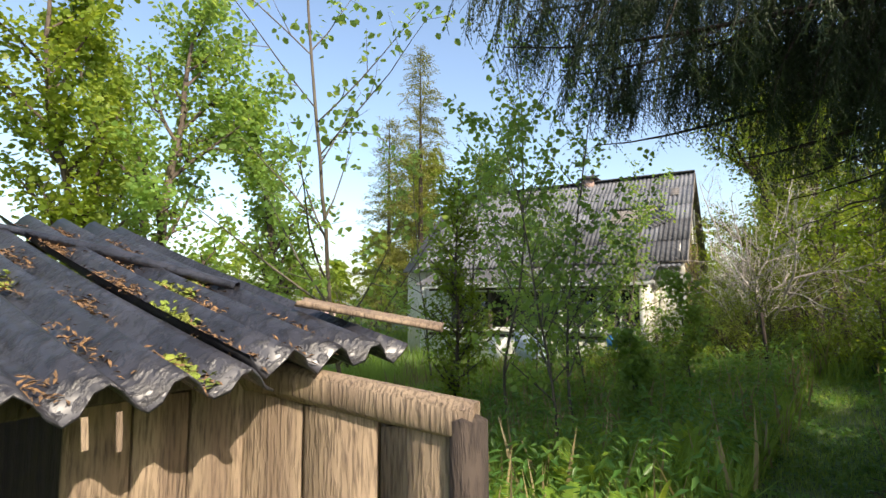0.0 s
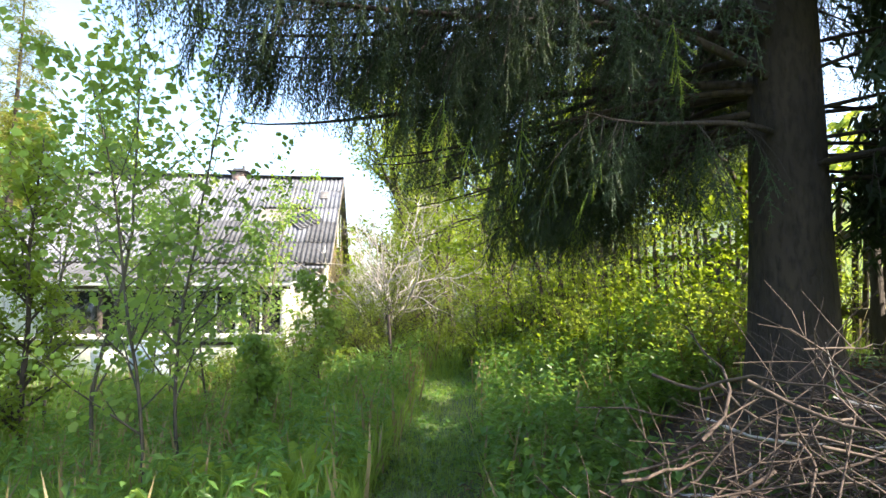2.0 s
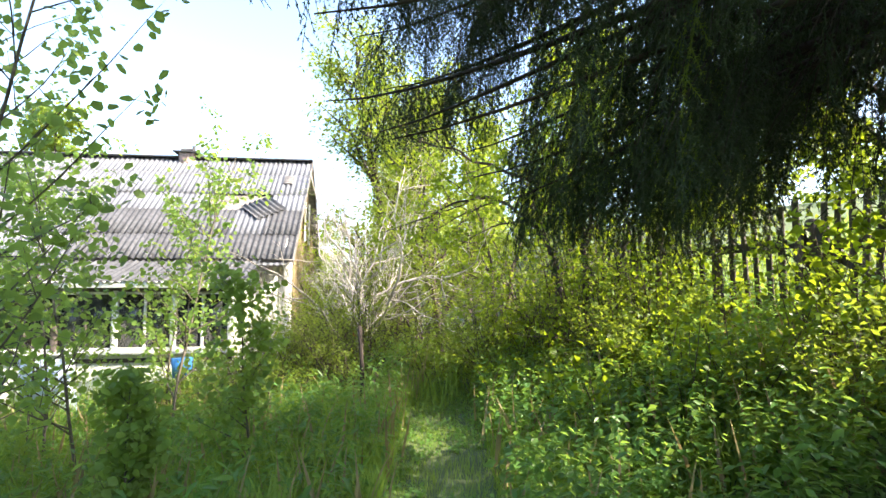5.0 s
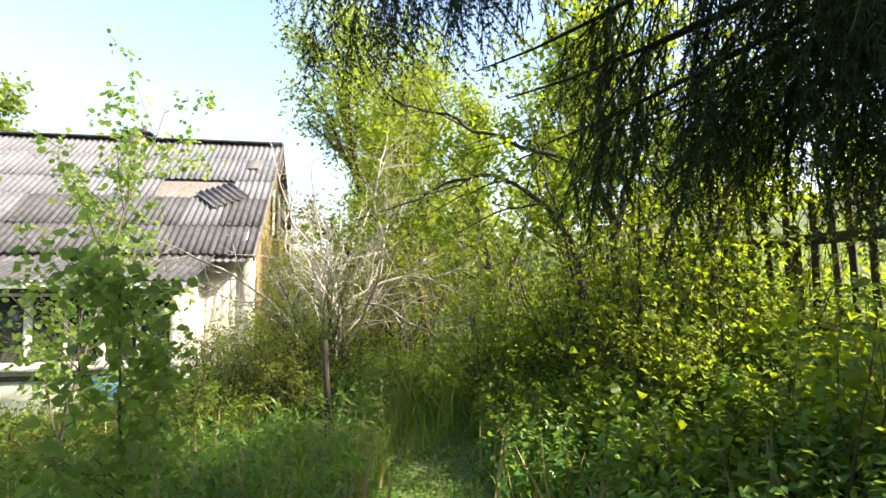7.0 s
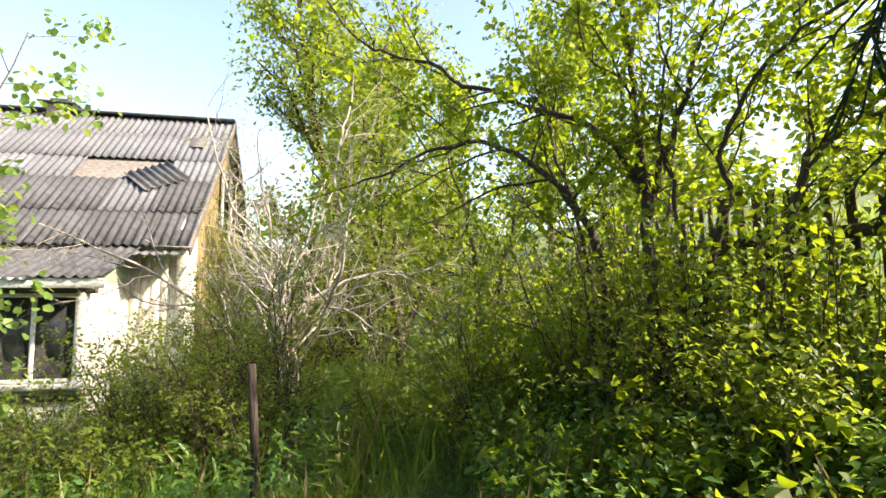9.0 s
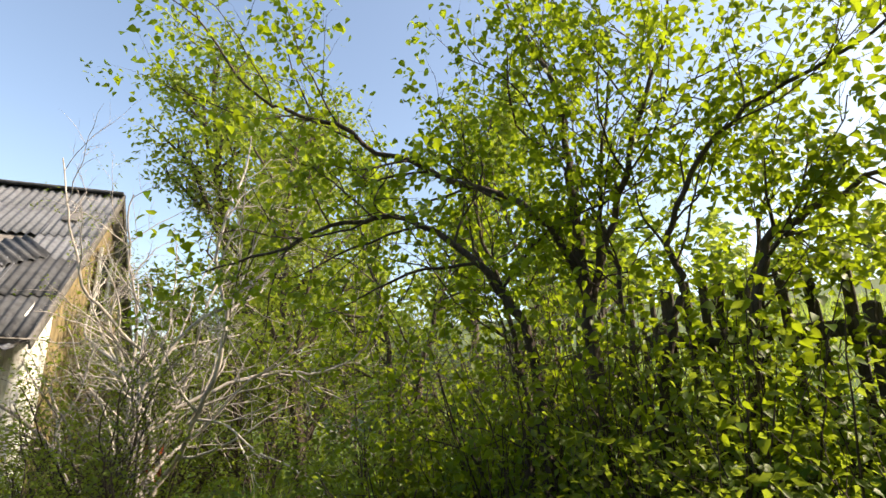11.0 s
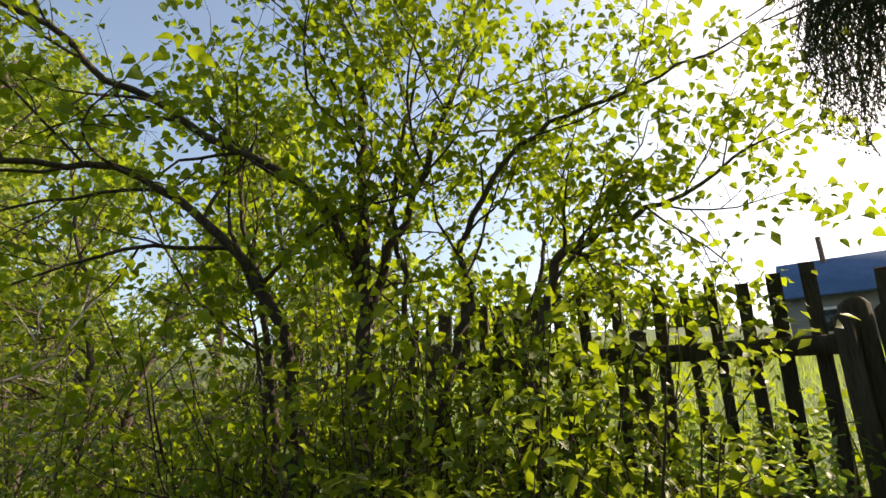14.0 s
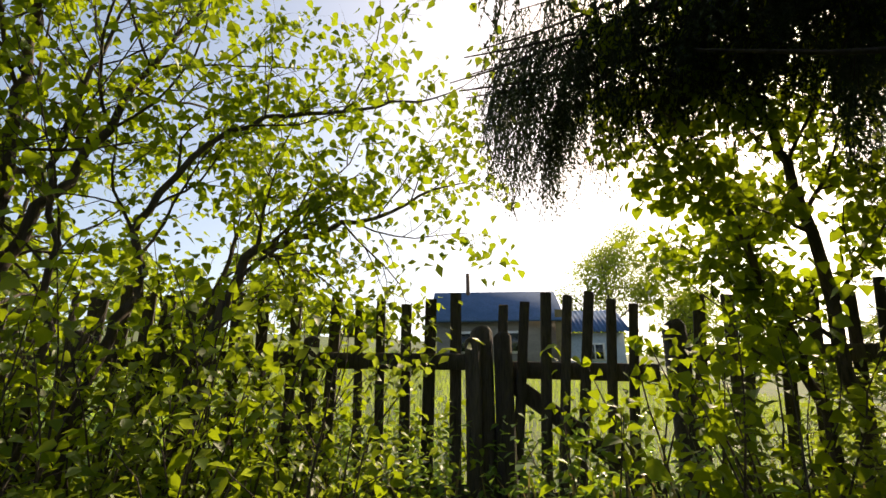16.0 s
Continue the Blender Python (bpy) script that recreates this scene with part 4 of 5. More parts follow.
def brush_pile():
    rng = np.random.default_rng(4)
    cx, cy = 2.75, 1.38
    B = thing("brush_pile", "heap of dry bare branches under the spruce", "branches", Matrix.Translation((cx, cy, ground(cx, cy))))
    rest = Geo()
    for i in range(450):
        a = rng.uniform(0, 6.28)
        r = rng.uniform(0, 1) ** .6
        p = np.array((math.cos(a) * r * .95 + (.3 if i <= 45 else 0), math.sin(a) * r * .8 - (.2 if i <= 45 else 0), max(0, 1.1 * (1 - r ** 1.8)) * rng.uniform(.02, 1) ** .6))
        b = rng.normal(2.6, .7) + (math.pi if rng.random() < .4 else 0)
        d = unit((math.cos(b), math.sin(b), rng.normal(.04, .2)))
        l = rng.uniform(.4, 1.2) if i > 45 else rng.uniform(1.0, 1.7)
        k = 7
        pts = [p - d * l / 2]
        for _ in range(k):
            d = unit(d + rng.normal(0, .2 if i > 45 else .08, 3))
            pts.append(pts[-1] + d * l / k)
        g = Geo() if i < 280 else rest
        tube(g, pts, np.linspace(1, .35, k + 1) * rng.uniform(.002, .009), 5 if i < 280 else 3)
        for _ in range(rng.integers(1, 4)):
            j = rng.integers(2, k)
            e = unit(d + rng.normal(0, .6, 3))
            q = np.array(pts[j])
            tube(g, [q, q + e * .12, q + e * .24 + rng.normal(0, .03, 3)], [.003, .002, .0012], 3)
        if i < 280:
            part("branch", g, M_STICK if rng.random() < .85 else M_DEAD, B, smooth=True)
    tagged(part("twig_tangle", rest, M_STICK, B, smooth=True), kind="stuff")


brush_pile()

# ---------------------------------------------------------------- trees and shrubs
def old_lilac(x, y, limbs, seed, size=.060, reach=1.2, leafage=7):
    """Old lilac with its main limbs bent along guiding places; each limb is (start radius, end radius, first side branch, places)."""
    rng = np.random.default_rng(seed)
    z0 = ground(x, y)
    root = thing("lilac_tree", "old many-stemmed lilac with dark crooked stems by the fence", "shrub", Matrix.Translation((x, y, z0)))
    wood, anchors = Geo(), []
    for r0, r1, first, ctrl in limbs:
        limb(wood, anchors, [(a - x, b - y, h - z0) for a, b, h in ctrl], r0, r1, rng, dict(LILAC, leaves=leafage), 1 if first > .8 else 9, reach, first)
    part("stem_framework", wood, M_BARK, root, smooth=True)
    part("crown", leaves(Geo(), LEAF_HEART, np.concatenate(anchors), size, rng, .6, .7), L_LILAC, root)


old_lilac(7.62, 7.12, [(.055, .042, .9, ((7.60, 7.10, .85), (7.62, 7.12, 1.7), (7.67, 7.14, 2.55))),
                       (.036, .014, .35, ((7.67, 7.14, 2.5), (7.64, 7.21, 3.24), (7.63, 7.23, 3.96), (7.52, 7.47, 4.7))),
                       (.032, .012, .3, ((7.66, 7.14, 2.45), (7.53, 7.45, 3.09), (6.99, 8.23, 3.55), (6.47, 8.66, 3.84), (6.07, 8.9, 3.93))),
                       (.03, .012, .35, ((7.68, 7.13, 2.45), (7.78, 6.79, 3.48), (7.83, 6.51, 4.3)))], 41)
old_lilac(7.74, 6.86, [(.032, .012, .5, ((7.74, 6.86, .9), (7.80, 6.67, 2.1), (7.83, 6.56, 2.49), (7.82, 6.6, 2.91), (7.87, 6.14, 3.55), (7.82, 5.45, 3.76))),
                       (.022, .010, .4, ((7.70, 6.95, .9), (7.70, 6.9, 2.2), (7.62, 7.0, 3.0), (7.68, 6.9, 3.9)))], 42, reach=1.0)
old_lilac(7.5, 7.6, [(.045, .014, .4, ((7.55, 7.45, .9), (7.5, 7.52, 2.03), (7.36, 7.75, 2.64), (6.96, 8.25, 3.08), (6.44, 8.68, 2.97))),
                     (.03, .012, .4, ((7.6, 7.6, .9), (7.7, 7.8, 2.2), (7.6, 8.1, 3.4)))], 43)
old_lilac(8.1, 6.3, [(.04, .012, .35, ((8.0, 6.4, 1.0), (7.9, 6.1, 2.57), (7.88, 5.8, 2.82), (8.0, 5.2, 3.15))),
                     (.03, .012, .35, ((8.1, 6.3, 1.0), (8.3, 6.3, 2.2), (8.4, 6.1, 3.1)))], 44, reach=.8)
old_lilac(9.3, 8.3, [(.05, .015, .3, ((9.3, 8.3, .9), (9.2, 8.4, 2.4), (8.9, 8.7, 4.0))), (.05, .015, .3, ((9.4, 8.2, .9), (9.7, 8.0, 2.4), (9.9, 7.9, 3.7)))], 45, .07, 1.4)
old_lilac(9.0, 10.4, [(.05, .015, .3, ((9.0, 10.4, .6), (8.9, 10.4, 2.4), (8.6, 10.6, 3.8))), (.05, .015, .3, ((9.1, 10.3, .6), (9.4, 10.2, 2.4), (9.7, 10.0, 3.5)))], 46, .07, 1.4)
old_lilac(6.5, 3.2, [(.045, .015, .45, ((6.75, 3.0, .9), (6.6, 3.2, 2.0), (6.45, 3.5, 2.9), (6.3, 3.8, 3.3))),
                     (.032, .012, .3, ((6.8, 3.1, .9), (6.75, 3.3, 2.0), (6.72, 3.6, 2.7), (6.65, 3.95, 3.1)))], 48, .062, .7, 12)

SUCKER = dict(step=.16, crook=.09, lift=(.03, .02, 0), levels=1, kids=(8,), **{"from": (.12,)}, ahead=.9, shrink=.3, thin=.006, leaves=5, puff=.04)
srng = np.random.default_rng(71)
for i in range(42):
    q = i / 41
    x, y = (7.1 + 1.0 * srng.random(), 5.5 + 3.4 * q) if i % 3 else (8.5 + .5 * srng.random(), 3.6 + 4.5 * q)
    tree("lilac_sucker", "thin leafy lilac suckers crowding the fence", "shrub", x, y, srng.uniform(1.0, 1.8) * (1.35 if y > 6.2 else 1 if y > 5.3 else .7), .009, SUCKER, LEAF_HEART, .060, L_LILAC, M_BARK, 500 + i, (-.05, 0), "lilac suckers", stems=7, splay=.3, droop=.6)
for i, (x, y, h) in enumerate([(6.45, 6.0, .8), (6.65, 5.6, .85), (6.35, 6.4, .75), (6.6, 5.2, .75), (6.75, 6.35, 1.0), (5.55, 5.25, 1.05), (5.75, 4.75, 1.2), (6.05, 4.4, 1.1), (6.3, 3.9, 1.3), (6.0, 6.9, .8), (6.7, 3.5, 1.4), (5.9, 5.6, .6), (6.75, 4.15, 1.3), (6.95, 3.85, 1.4), (6.9, 4.5, 1.2), (6.5, 3.75, 1.4)]):
    tree("lilac_sucker", "broad-leaved young lilac shoots beside the path", "shrub", x, y, h, .009, SUCKER, LEAF_HEART, .066, L_LILAC, M_BARK, 540 + i, (-.05, .05), "lilac suckers", stems=5, splay=.35, droop=.5)

SAP = "slender young aspen sapling with sparse leaves in tall grass"
for i, (x, y, h, r, lean) in enumerate([(1.41, 6.0, 4.2, .024, (.01, .0)), (.84, 7.3, 5.2, .03, (0, .01)), (-.82, 5.15, 5.6, .032, (-.03, .0)),
                                        (2.95, 8.9, 3.8, .024, (.03, 0)), (1.0, 4.75, 3.3, .02, (-.04, .0)), (2.1, 8.0, 3.4, .02, (0, 0)),
                                        (3.2, 7.0, 1.8, .016, (-.12, .05)), (3.1, 9.9, 3.0, .02, (.04, 0)), (2.2, 6.3, 1.1, .014, (-.1, .1)), (.4, 9.0, 4.4, .03, (0, 0)),
                                        (1.9, 9.6, 3.6, .022, (0, 0)), (1.75, 10.3, 3.0, .02, (.02, 0)), (-.2, 10.5, 4.6, .03, (0, 0))]):
    tree("aspen_sapling", SAP, "tree", x, y, h, r * .72, SAPLING, LEAF_ROUND, .060, L_ASPEN, M_YOUNG_BARK, 60 + i, lean, "saplings before the house", droop=.7)
DENSE = dict(SAPLING, kids=(40, 7), leaves=16, puff=.08, shrink=.2)
DENSE["from"] = (.06, .2)
tree("bird_cherry", "narrow dense young bird cherry before the veranda", "tree", .19, 8.14, 3.6, .035, DENSE, LEAF_OVAL, .085, L_SHRUB, M_BARK, 80, droop=.4)

# bleached bare shrub before the gable and other dry thickets
TALLDEAD = dict(DEADSPEC, kids=(13, 8, 5), shrink=.34, crook=.15)
for i, (x, y, h, n) in enumerate([(6.4, 11.0, 4.5, 6), (6.0, 10.3, 2.2, 6), (6.8, 11.5, 4.0, 4), (5.6, 10.0, 1.7, 6), (5.2, 9.4, 1.4, 5)]):
    tree("dead_shrub", "bleached dry bare shrub before the gable", "shrub", x, y, h, .028 if h > 3 else .012, TALLDEAD if h > 3 else DEADSPEC, LEAF_OVAL if i else None, .03, L_SHRUB, M_DEAD if h > 3 else M_STICK, 90 + i, (-.03 if h > 3 else 0, 0), stems=n, splay=.07 if h > 3 else .24)

DRYTHICKET = dict(DEADSPEC, levels=2, kids=(8, 7), leaves=3, shrink=.42)
for i, (x, y, h) in enumerate([(4.3, 9.3, .9), (4.5, 10.2, 1.3), (3.7, 8.8, .7), (5.2, 10.7, 1.5), (3.5, 10.2, 1.0), (4.1, 9.8, 1.2), (5.0, 9.9, 1.2), (5.5, 9.5, 1.3), (3.2, 9.5, .8), (4.9, 11.3, 1.4), (5.7, 10.6, 1.6), (2.9, 10.6, .9), (5.3, 8.9, .8)]):
    tree("dry_thicket", "tangled brown twiggy shrub with few small leaves", "shrub", x, y, h, .010, DRYTHICKET, LEAF_OVAL, .042, L_SHRUB, M_STICK, 700 + i, group="dry thickets by the house", stems=9, splay=.5)

# big trees behind, and one unseen at y < 0 added to shade the shed
ROUND = dict(BIGTREE, shrink=.50, kids=(12, 6, 4), ahead=.5, leaves=55, puff=.4)
# thin crown of the added tree, dappling the shed roof from out of view
SHADE_TREE = dict(BIGTREE, leaves=15)
for i, (x, y, h, r, sz, tmpl, mat) in enumerate([(9.9, 15.2, 9.3, .15, .13, LEAF_OVAL, L_BIRCH), (11.2, 16.2, 7.6, .13, .13, LEAF_OVAL, L_BIRCH), (13.5, 16.5, 7.0, .13, .15, LEAF_OVAL, L_BIRCH),
                                                (-6.4, 12.4, 9.5, .14, .13, LEAF_ROUND, L_ASPEN), (-4.6, 15.5, 7.5, .12, .13, LEAF_ROUND, L_ASPEN), (-5.6, 7.2, 7.0, .10, .10, LEAF_ROUND, L_SHRUB),
                                                (-9.5, 14, 10, .14, .15, LEAF_ROUND, L_BIRCH), (2.5, 24, 7, .12, .18, LEAF_OVAL, L_BIRCH), (31.7, -14.7, 7.2, .13, .2, LEAF_OVAL, L_SHRUB), (30.0, -17.2, 6, .12, .2, LEAF_OVAL, L_SHRUB), (.3, -4.3, 7.0, .12, .11, LEAF_OVAL, L_SHRUB), (9.2, 12.4, 6.8, .10, .09, LEAF_OVAL, L_BIRCH),
                                                (17, 15, 8, .14, .2, LEAF_OVAL, L_BIRCH), (14.6, 21.5, 9, .16, .2, LEAF_OVAL, L_BIRCH), (-13, 20, 11, .16, .22, LEAF_OVAL, L_BIRCH), (-1.5, 30, 9, .15, .25, LEAF_OVAL, L_BIRCH)]):
    tree("birch" if mat is L_BIRCH else "aspen", "tall leafy birch in sunlight behind the house" if mat is L_BIRCH else "tall aspen with fluttering leaves at the edge of the yard, one of them unseen and added for shade", "tree", x, y, h, r, ROUND if x > 25 else SHADE_TREE if y < 0 else BIGTREE, tmpl, sz, mat, M_BARK, 120 + i, droop=.5)


def small_spruce(x, y, h, reach, seed, material, label):
    rng = np.random.default_rng(seed)
    z0 = ground(x, y)
    T = thing("spruce", label, "tree", Matrix.Translation((x, y, z0)))
    part("trunk", tube(Geo(), [(0, 0, -.2), (0, 0, h * .5), (0, 0, h)], [.16, .09, .01], 8), M_SPRUCE_BARK, T, smooth=True)
    P, D = [], []
    for z in np.arange(h * .06, h * .985, .28):
        r = reach * (1 - z / h) ** .85 + .12
        for a in rng.uniform(0, 6.283, 7):
            o = np.array((math.cos(a), math.sin(a), 0))
            rr = r * rng.uniform(.7, 1.12)
            for q in np.arange(.15, 1.0, .22 / max(rr, .3)):
                P.append(o * rr * q + UP * (z + rr * (.12 * q - .3 * q * q + .15 * q ** 4)) + rng.normal(0, .05, 3))
                D.append(o * .8 + np.array((-o[1], o[0], 0)) * rng.normal(0, .5) + UP * rng.normal(-.15, .2))
    P, D = np.array(P), np.array(D)
    tv, tf = FAR_SPRAY
    part("crown", scatter(Geo(), tv, tf, P, frames_from(D, UP + rng.normal(0, .4, (len(P), 3))), rng.uniform(.8, 1.4, len(P))), material, T)


# the first two get their sun glow from the needle colour
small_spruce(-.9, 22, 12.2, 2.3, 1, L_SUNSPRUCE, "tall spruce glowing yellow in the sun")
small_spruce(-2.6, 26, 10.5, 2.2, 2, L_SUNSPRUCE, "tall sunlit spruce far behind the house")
small_spruce(16, -16, 13, 3.0, 3, L_SPRUCE, "dark spruce beyond the fence")

# thickets along the path and round the yard
trng = np.random.default_rng(31)
SPOTS = [(7.6, 10.9, 1.9), (8.3, 12.0, 2.6), (9.2, 13.6, 3.0), (8.0, 13.4, 2.6), (6.9, 9.6, 1.0), (7.4, 12.6, 2.2), (10.2, 12.0, 3.0), (11.0, 14.4, 3.4), (9.7, 15.6, 3.4), (8.9, 9.2, 1.6), (7.3, 8.8, 1.3),
         (10.4, 10.6, 2.8), (11.7, 11.4, 3.0), (12.5, 13.4, 3.2), (7.8, 15.0, 3.2), (9.0, 17.3, 3.6), (6.7, 7.4, .6), (6.6, 6.4, .55), (6.4, 5.3, .6), (6.1, 4.3, .6), (5.8, 3.7, .7), (6.6, 8.2, .7), (8.6, 8.0, 1.4),
         (6.9, 5.7, .7), (7.2, 5.9, 1.5), (7.4, 6.5, 1.8), (6.8, 6.3, 1.1), (7.1, 2.9, 1.3), (7.9, 7.6, 2.2), (7.0, 8.3, 1.6), (7.2, 6.2, 1.1), (7.5, 5.3, .7), (5.9, 3.4, 1.0), (6.4, 2.9, 1.0), (-3.0, 8.0, 2.0), (-3.4, 10.5, 2.6), (-2.2, 13.2, 2.4), (-4.8, 11, 3), (-3.0, 17, 3),
         (5.9, 11.5, 1.8), (7.0, 13.0, 2.0), (3.9, 11.3, .9)]
for i, (x, y, h) in enumerate(SPOTS):
    low = h < 1.5
    tree("thicket_shrub", "dense green leafy shrub among weeds" if not low else "low leafy shrub at the edge of the path", "shrub", x, y, h, .02 if h > 2 else .009, SHRUB, LEAF_OVAL, (.075 if h > 2 else .055 if h > .8 else .045), L_SHRUB, M_YOUNG_BARK if low else M_BARK, 300 + i,
         group="thicket shrubs", stems=9 if h > 2 else 7, splay=.55)

# distant woods
def far_woods():
    rng = np.random.default_rng(55)
    g = Geo()
    n = 260
    ang = rng.uniform(0, 6.283, n)
    dist = rng.uniform(38, 75, n)
    for a, d in zip(ang, dist):
        x, y, h = 5 + d * math.sin(a), 6 + d * math.cos(a), rng.uniform(4, 8.5)
        if abs(((math.degrees(a) - 122 + 180) % 360) - 180) < 26:
            h *= .45
        k = 150
        u = rng.random(k)
        rad = h * .28 * np.sin(np.pi * np.clip(u * .85 + .12, 0, 1))
        b = rng.uniform(0, 6.283, k)
        q = np.sqrt(rng.random(k))
        pts = np.stack([x + rad * q * np.cos(b), y + rad * q * np.sin(b), ground(x, y) + h * (.08 + .92 * u)], 1)
        leaves(g, LEAF_OVAL, pts, 1.0, rng, .3, .9)
    tagged(part("far_woods", g, L_BIRCH), "distant leafy woods around the yard", "woods", kind="stuff")


far_woods()

# ---------------------------------------------------------------- grass and weeds
def grass():
    rng = np.random.default_rng(66)
    def patch(name, label, n, x0, x1, y0, y1, keep, size, mat, lean=.5):
        x, y = rng.uniform(x0, x1, n), rng.uniform(y0, y1, n)
        s = x * .785 - y * .62 + .33 * step01((x * .62 + y * .785) / 4)
        k = rng.random(n) < keep(x, y, s)
        x, y, s = x[k], y[k], s[k]
        P = np.stack([x, y, height_at(x, y) - .01], 1)
        a = rng.uniform(0, 6.283, len(x))
        f = np.stack([np.cos(a), np.sin(a), rng.normal(0, .12, len(x))], 1)
        fr = frames_from(f, UP + rng.normal(0, .18, (len(x), 3)))
        z = size(x, y, s) * rng.uniform(.5, 1.25, len(x))
        tv = BLADE[0] * (2.2, 1, 1)
        g = scatter(Geo(), tv * (1, lean * 1.5, 1), BLADE[1], P, fr, z)
        tagged(part(name, g, mat), label, "grass", kind="stuff")
    trunk = lambda x, y: np.hypot(x - 4.67, y - 2.27)
    clump = lambda x, y: .5 + .5 * np.sin(x * 2.3 + 1.7 * np.sin(y * 1.9)) * np.sin(y * 2.7 + x * .6)
    patch("grass", "lush green grass along the path", 130000, -3, 8.5, -.5, 12.5,
          lambda x, y, s: np.where(trunk(x, y) < 1.9, .02, 1) * np.where(np.abs(s) < .28, .85, 1.0) * np.where(np.hypot(x, y) < .5, 0, 1),
          lambda x, y, s: np.where(np.abs(s) < .42, .08, np.where(s > 0, .26, .30)) * (.6 + .8 * clump(x, y)), L_GRASS)
    patch("grass", "short trodden grass on the path", 60000, -1, 9, -.3, 11.5, lambda x, y, s: np.where(np.abs(s) < .6, 1, 0) * np.where(np.hypot(x, y) < .5, 0, 1), lambda x, y, s: .09 + .05 * clump(x, y), L_GRASS)
    patch("grass", "tall grass between the house and the trees", 30000, -9, 14, 8, 24, lambda x, y, s: .8 + 0 * x, lambda x, y, s: .4 * (.6 + .8 * clump(x, y)), L_GRASS)
    patch("meadow", "sunny meadow grass beyond the fence", 45000, 7.6, 26, -9, 9, lambda x, y, s: np.clip(1.3 - (x - 8) / 22, 0, 1), lambda x, y, s: .15 + .012 * (x - 8), L_GRASS)
    patch("dry_stalks", "pale dry grass stalks among the weeds", 2600, -1, 8, 2, 12, lambda x, y, s: np.where(np.abs(s) > .35, 1, 0) * np.where(trunk(x, y) < 1.5, 0, 1), lambda x, y, s: .55 + 0 * x, L_DRY, .25)


grass()


def weeds():
    rng = np.random.default_rng(67)
    def bed(name, label, n, region, h0, h1, template, size, mat, per=14):
        x, y = region(n)
        d = np.hypot(x - 4.67, y - 2.27)
        k = (d > 1.1) & (np.hypot(x - .2, y - .3) > .8) & (np.hypot(x - 2.75, y - 1.38) > .6) & (np.hypot(x - 4.74, y - 5.97) > .6)
        x, y = x[k], y[k]
        n = len(x)
        h = rng.uniform(h0, h1, n)
        lean = rng.normal(0, .12, (n, 2))
        stems = Geo()
        t = np.linspace(.15, 1, per)[None, :] + rng.uniform(-.03, .03, (n, per))
        z = height_at(x, y)
        px = x[:, None] + lean[:, :1] * h[:, None] * t ** 1.5
        py = y[:, None] + lean[:, 1:] * h[:, None] * t ** 1.5
        pz = z[:, None] + h[:, None] * t
        P = np.stack([px, py, pz], 2).reshape(-1, 3)
        g = leaves(Geo(), template, P, size, rng, .25, .35)
        ob = tagged(part(name, g, mat), label, "weeds", kind="stuff")
        tv = np.array([(-.004, 0, 0), (.004, 0, 0), (0, 0, 1.0)])
        fr = np.tile(np.eye(3), (n, 1, 1))
        fr[:, 0, 2], fr[:, 1, 2] = lean[:, 0], lean[:, 1]
        part("stems", scatter(Geo(), tv, np.array([(0, 1, 2)]), np.stack([x, y, z], 1), fr, h), mat, ob)
    def along(s0, s1, a0, a1):
        def pick(n):
            s, a = rng.uniform(s0, s1, n), rng.uniform(a0, a1, n)
            s = s - .33 * step01(a / 4)
            return a * .62 + s * .785, a * .785 - s * .62
        return pick
    bed("nettles", "dark green nettles and ground elder on the bank", 2600, along(.45, 2.6, 1.8, 14), .25, .7, LEAF_OVAL, .072, L_NETTLE, 18)
    bed("ground_ivy", "dark low ivy leaves on the bank below the spruce", 1000, along(.7, 2.3, 1.5, 5.2), .08, .28, LEAF_HEART, .075, L_NETTLE, 6)
    bed("ground_elder", "low broad-leaved weeds beside the path", 1600, along(.4, 3.3, 1.5, 12), .1, .35, LEAF_HEART, .068, L_NETTLE, 9)
    bed("clover", "low clover and plantain leaves on the path", 2600, along(-.5, .5, .9, 15), .03, .09, LEAF_ROUND, .035, L_NETTLE, 5)
    bed("weeds", "rank green weeds between path and house", 2600, along(-5, -.45, 1.2, 14), .2, .6, LEAF_LONG, .11, L_NETTLE, 12)
    bed("weeds", "tall leafy weeds by the iron pole", 380, along(-2.5, -.7, 8, 14), .3, .7, LEAF_OVAL, .06, L_NETTLE, 16)
    bed("weeds", "green undergrowth under the lilacs", 1500, along(1.2, 4.5, 7, 16), .3, .8, LEAF_OVAL, .07, L_NETTLE, 14)


weeds()

def fern_frond():
    """One upright arching frond with paired leaflets, drooping at its tip."""
    g = Geo()
    t = np.linspace(0, 1, 15)
    y, z = .30 * t ** 1.8, .78 * t - .16 * t ** 3
    tube(g, np.stack([0 * t, y, z], 1), .004 * (1.1 - t), 3)
    for k in range(2, 30):
        q = k / 30
        p = np.array((0, .30 * q ** 1.8, .78 * q - .16 * q ** 3))
        up = unit((0, .54 * q ** .8, .78 - .48 * q * q))
        l = .15 * math.sin(math.pi * min(q * .86 + .12, 1)) ** .8 + .012
        for s in (-1, 1):
            d = unit(np.array((s, .15, -.05)) + up * .35)
            w = up * .012
            g.add([p - w, p + d * l * .6 - w * .8, p + d * l, p + d * l * .6 + w * .9, p + w], [(0, 1, 2, 3, 4)])
    return g.mesh("frond", L_FERN)


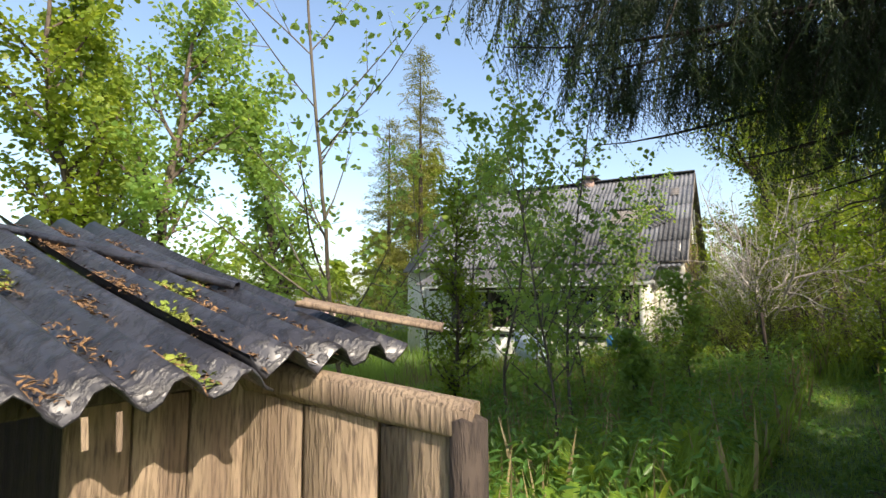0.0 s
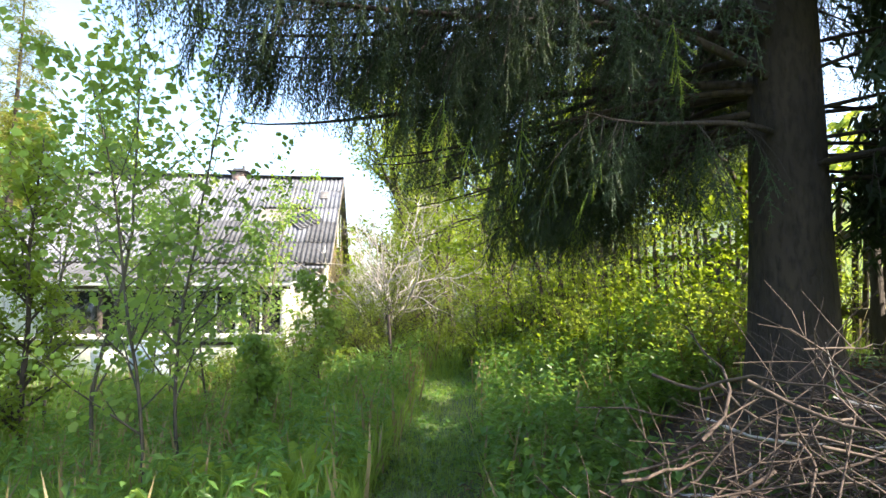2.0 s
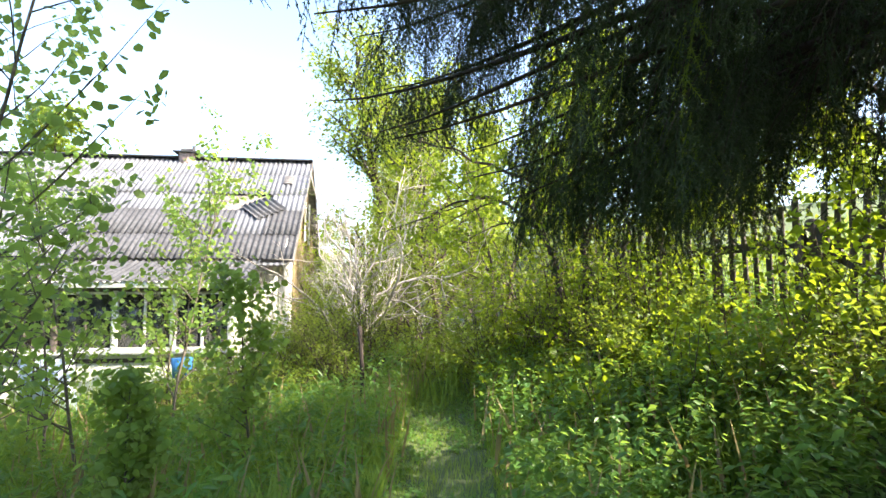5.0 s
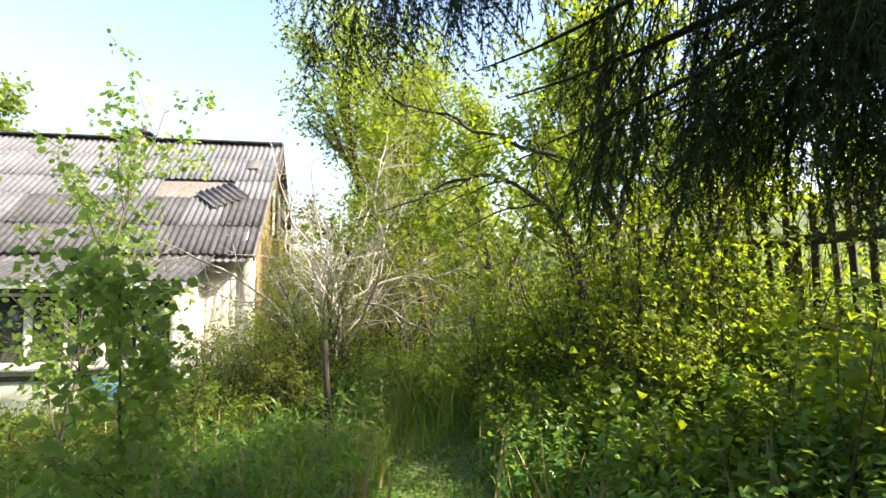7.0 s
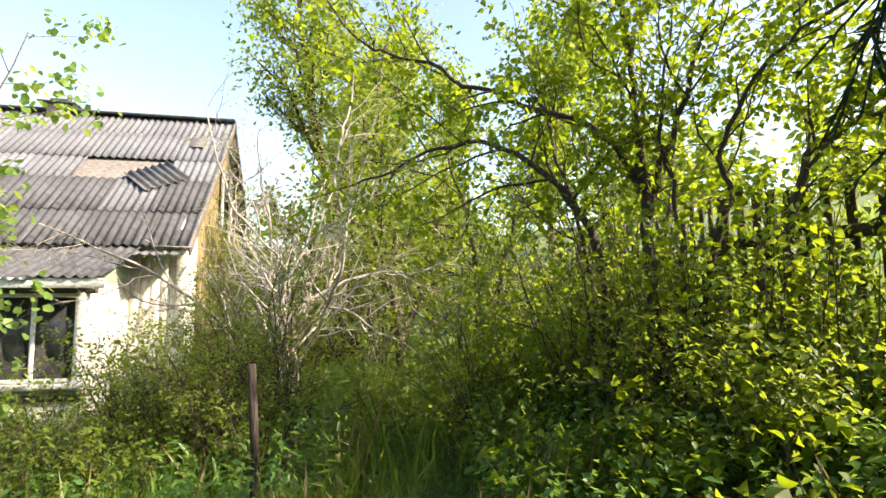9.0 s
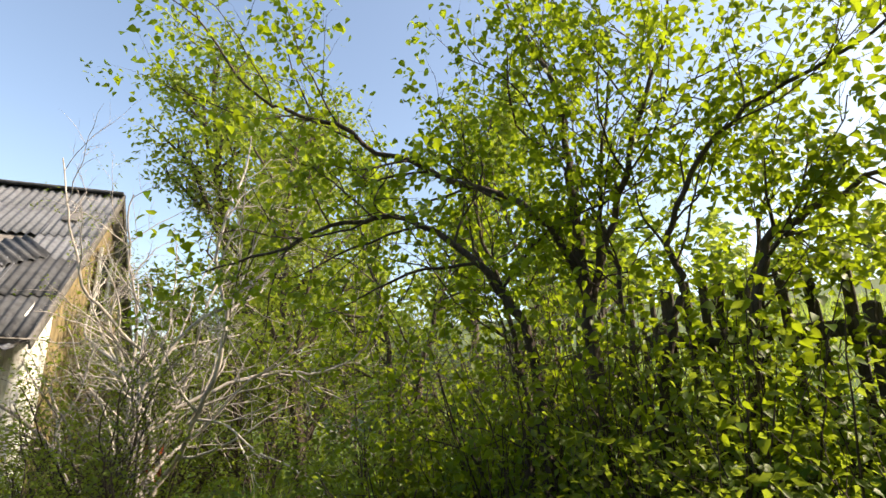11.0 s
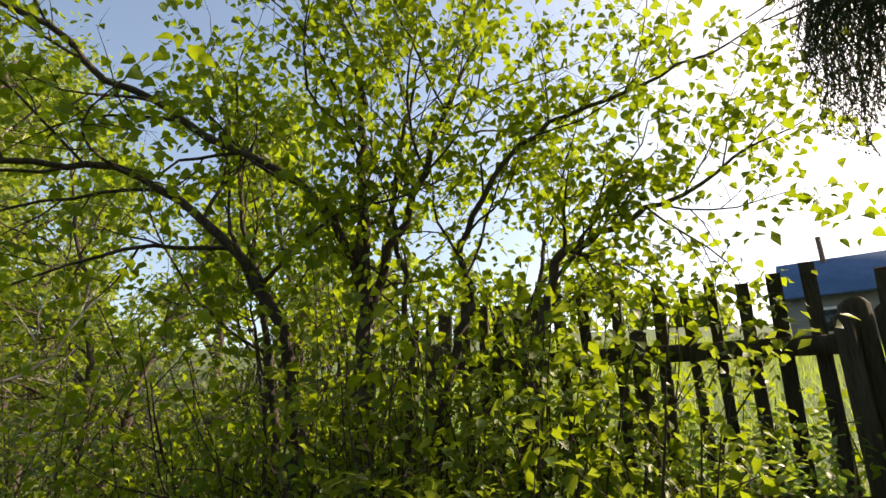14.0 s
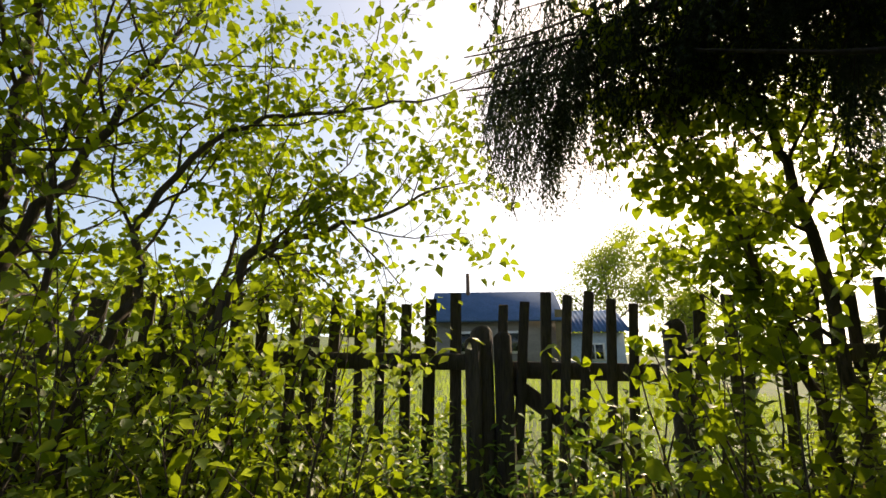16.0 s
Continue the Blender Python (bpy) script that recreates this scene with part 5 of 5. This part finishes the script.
FROND = fern_frond()
fnrng = np.random.default_rng(91)
for x, y, k, h in [(.22, 2.35, 8, 1.0), (.48, 2.5, 7, .95), (.75, 2.45, 8, 1.0), (.95, 2.75, 7, .9), (.62, 2.85, 6, .9), (1.15, 3.1, 6, .8), (1.75, 4.1, 8, .85), (2.0, 4.35, 7, .8), (1.5, 4.3, 7, .8), (2.25, 4.9, 6, .75), (1.3, 4.9, 7, .8), (1.9, 5.3, 6, .7), (2.7, 5.9, 6, .7), (.9, 3.9, 6, .8), (.2, 3.2, 7, .85), (-.25, 2.9, 6, .85)]:
    F = thing("fern", "bright green upright fern clump in tall grass", "fern", Matrix.Translation((x, y, ground(x, y) - .02)), "ferns beside the path")
    for i in range(k):
        f = part("frond", FROND, None, F)
        f.matrix_basis = pose(0, 0, 0, fnrng.normal(-4, 9), fnrng.normal(0, 6), i * 360 / k + fnrng.uniform(-20, 20)) @ Matrix.Diagonal((h * .72, h * .72, h * fnrng.uniform(.66, .9), 1)) @ Matrix.Translation((0, .03, 0))

# needle litter under the spruce
lx = np.linspace(-1, 1, 25)
LX, LY = np.meshgrid(lx, lx, indexing="ij")
qx, qy = 3.9 + LX * 2.6, 2.0 + LY * 2.3
sink = -.06 + .11 * step01((1.0 - np.hypot(LX, LY)) / .5)
i, j = np.meshgrid(np.arange(24), np.arange(24), indexing="ij")
i, j = i.ravel(), j.ravel()
lg = Geo().add(np.stack([qx, qy, height_at(qx, qy) + sink], 2).reshape(-1, 3), np.stack([i * 25 + j, (i + 1) * 25 + j, (i + 1) * 25 + j + 1, i * 25 + j + 1], 1))
tagged(part("needle_litter", lg, M_LITTER, smooth=True), "brown needle litter under the spruce", "ground", kind="structure")

drng = np.random.default_rng(81)
da, dr = drng.uniform(0, 6.283, 5200), np.sqrt(drng.random(5200)) * .9
dx, dy = 3.9 + np.cos(da) * dr * 2.6, 2.0 + np.sin(da) * dr * 2.3
dp = np.stack([dx, dy, height_at(dx, dy) + .06], 1)
tagged(part("fallen_leaves", leaves(Geo(), LEAF_LONG, dp, .06, drng, 0, .3), M_LEAFLITTER), "brown fallen leaves and needle tufts under the spruce", "leaves", kind="stuff")
tg = Geo()
for k in range(140):
    p, w = dp[k], drng.uniform(0, 6.283)
    e = np.array((math.cos(w), math.sin(w), drng.normal(0, .1))) * drng.uniform(.08, .35)
    tube(tg, [p - e, p + (0, 0, .015), p + e], [.002, .004, .0015], 4)
tagged(part("fallen_twigs", tg, M_STICK), "dry fallen twigs on the needle litter", "twigs", kind="stuff")
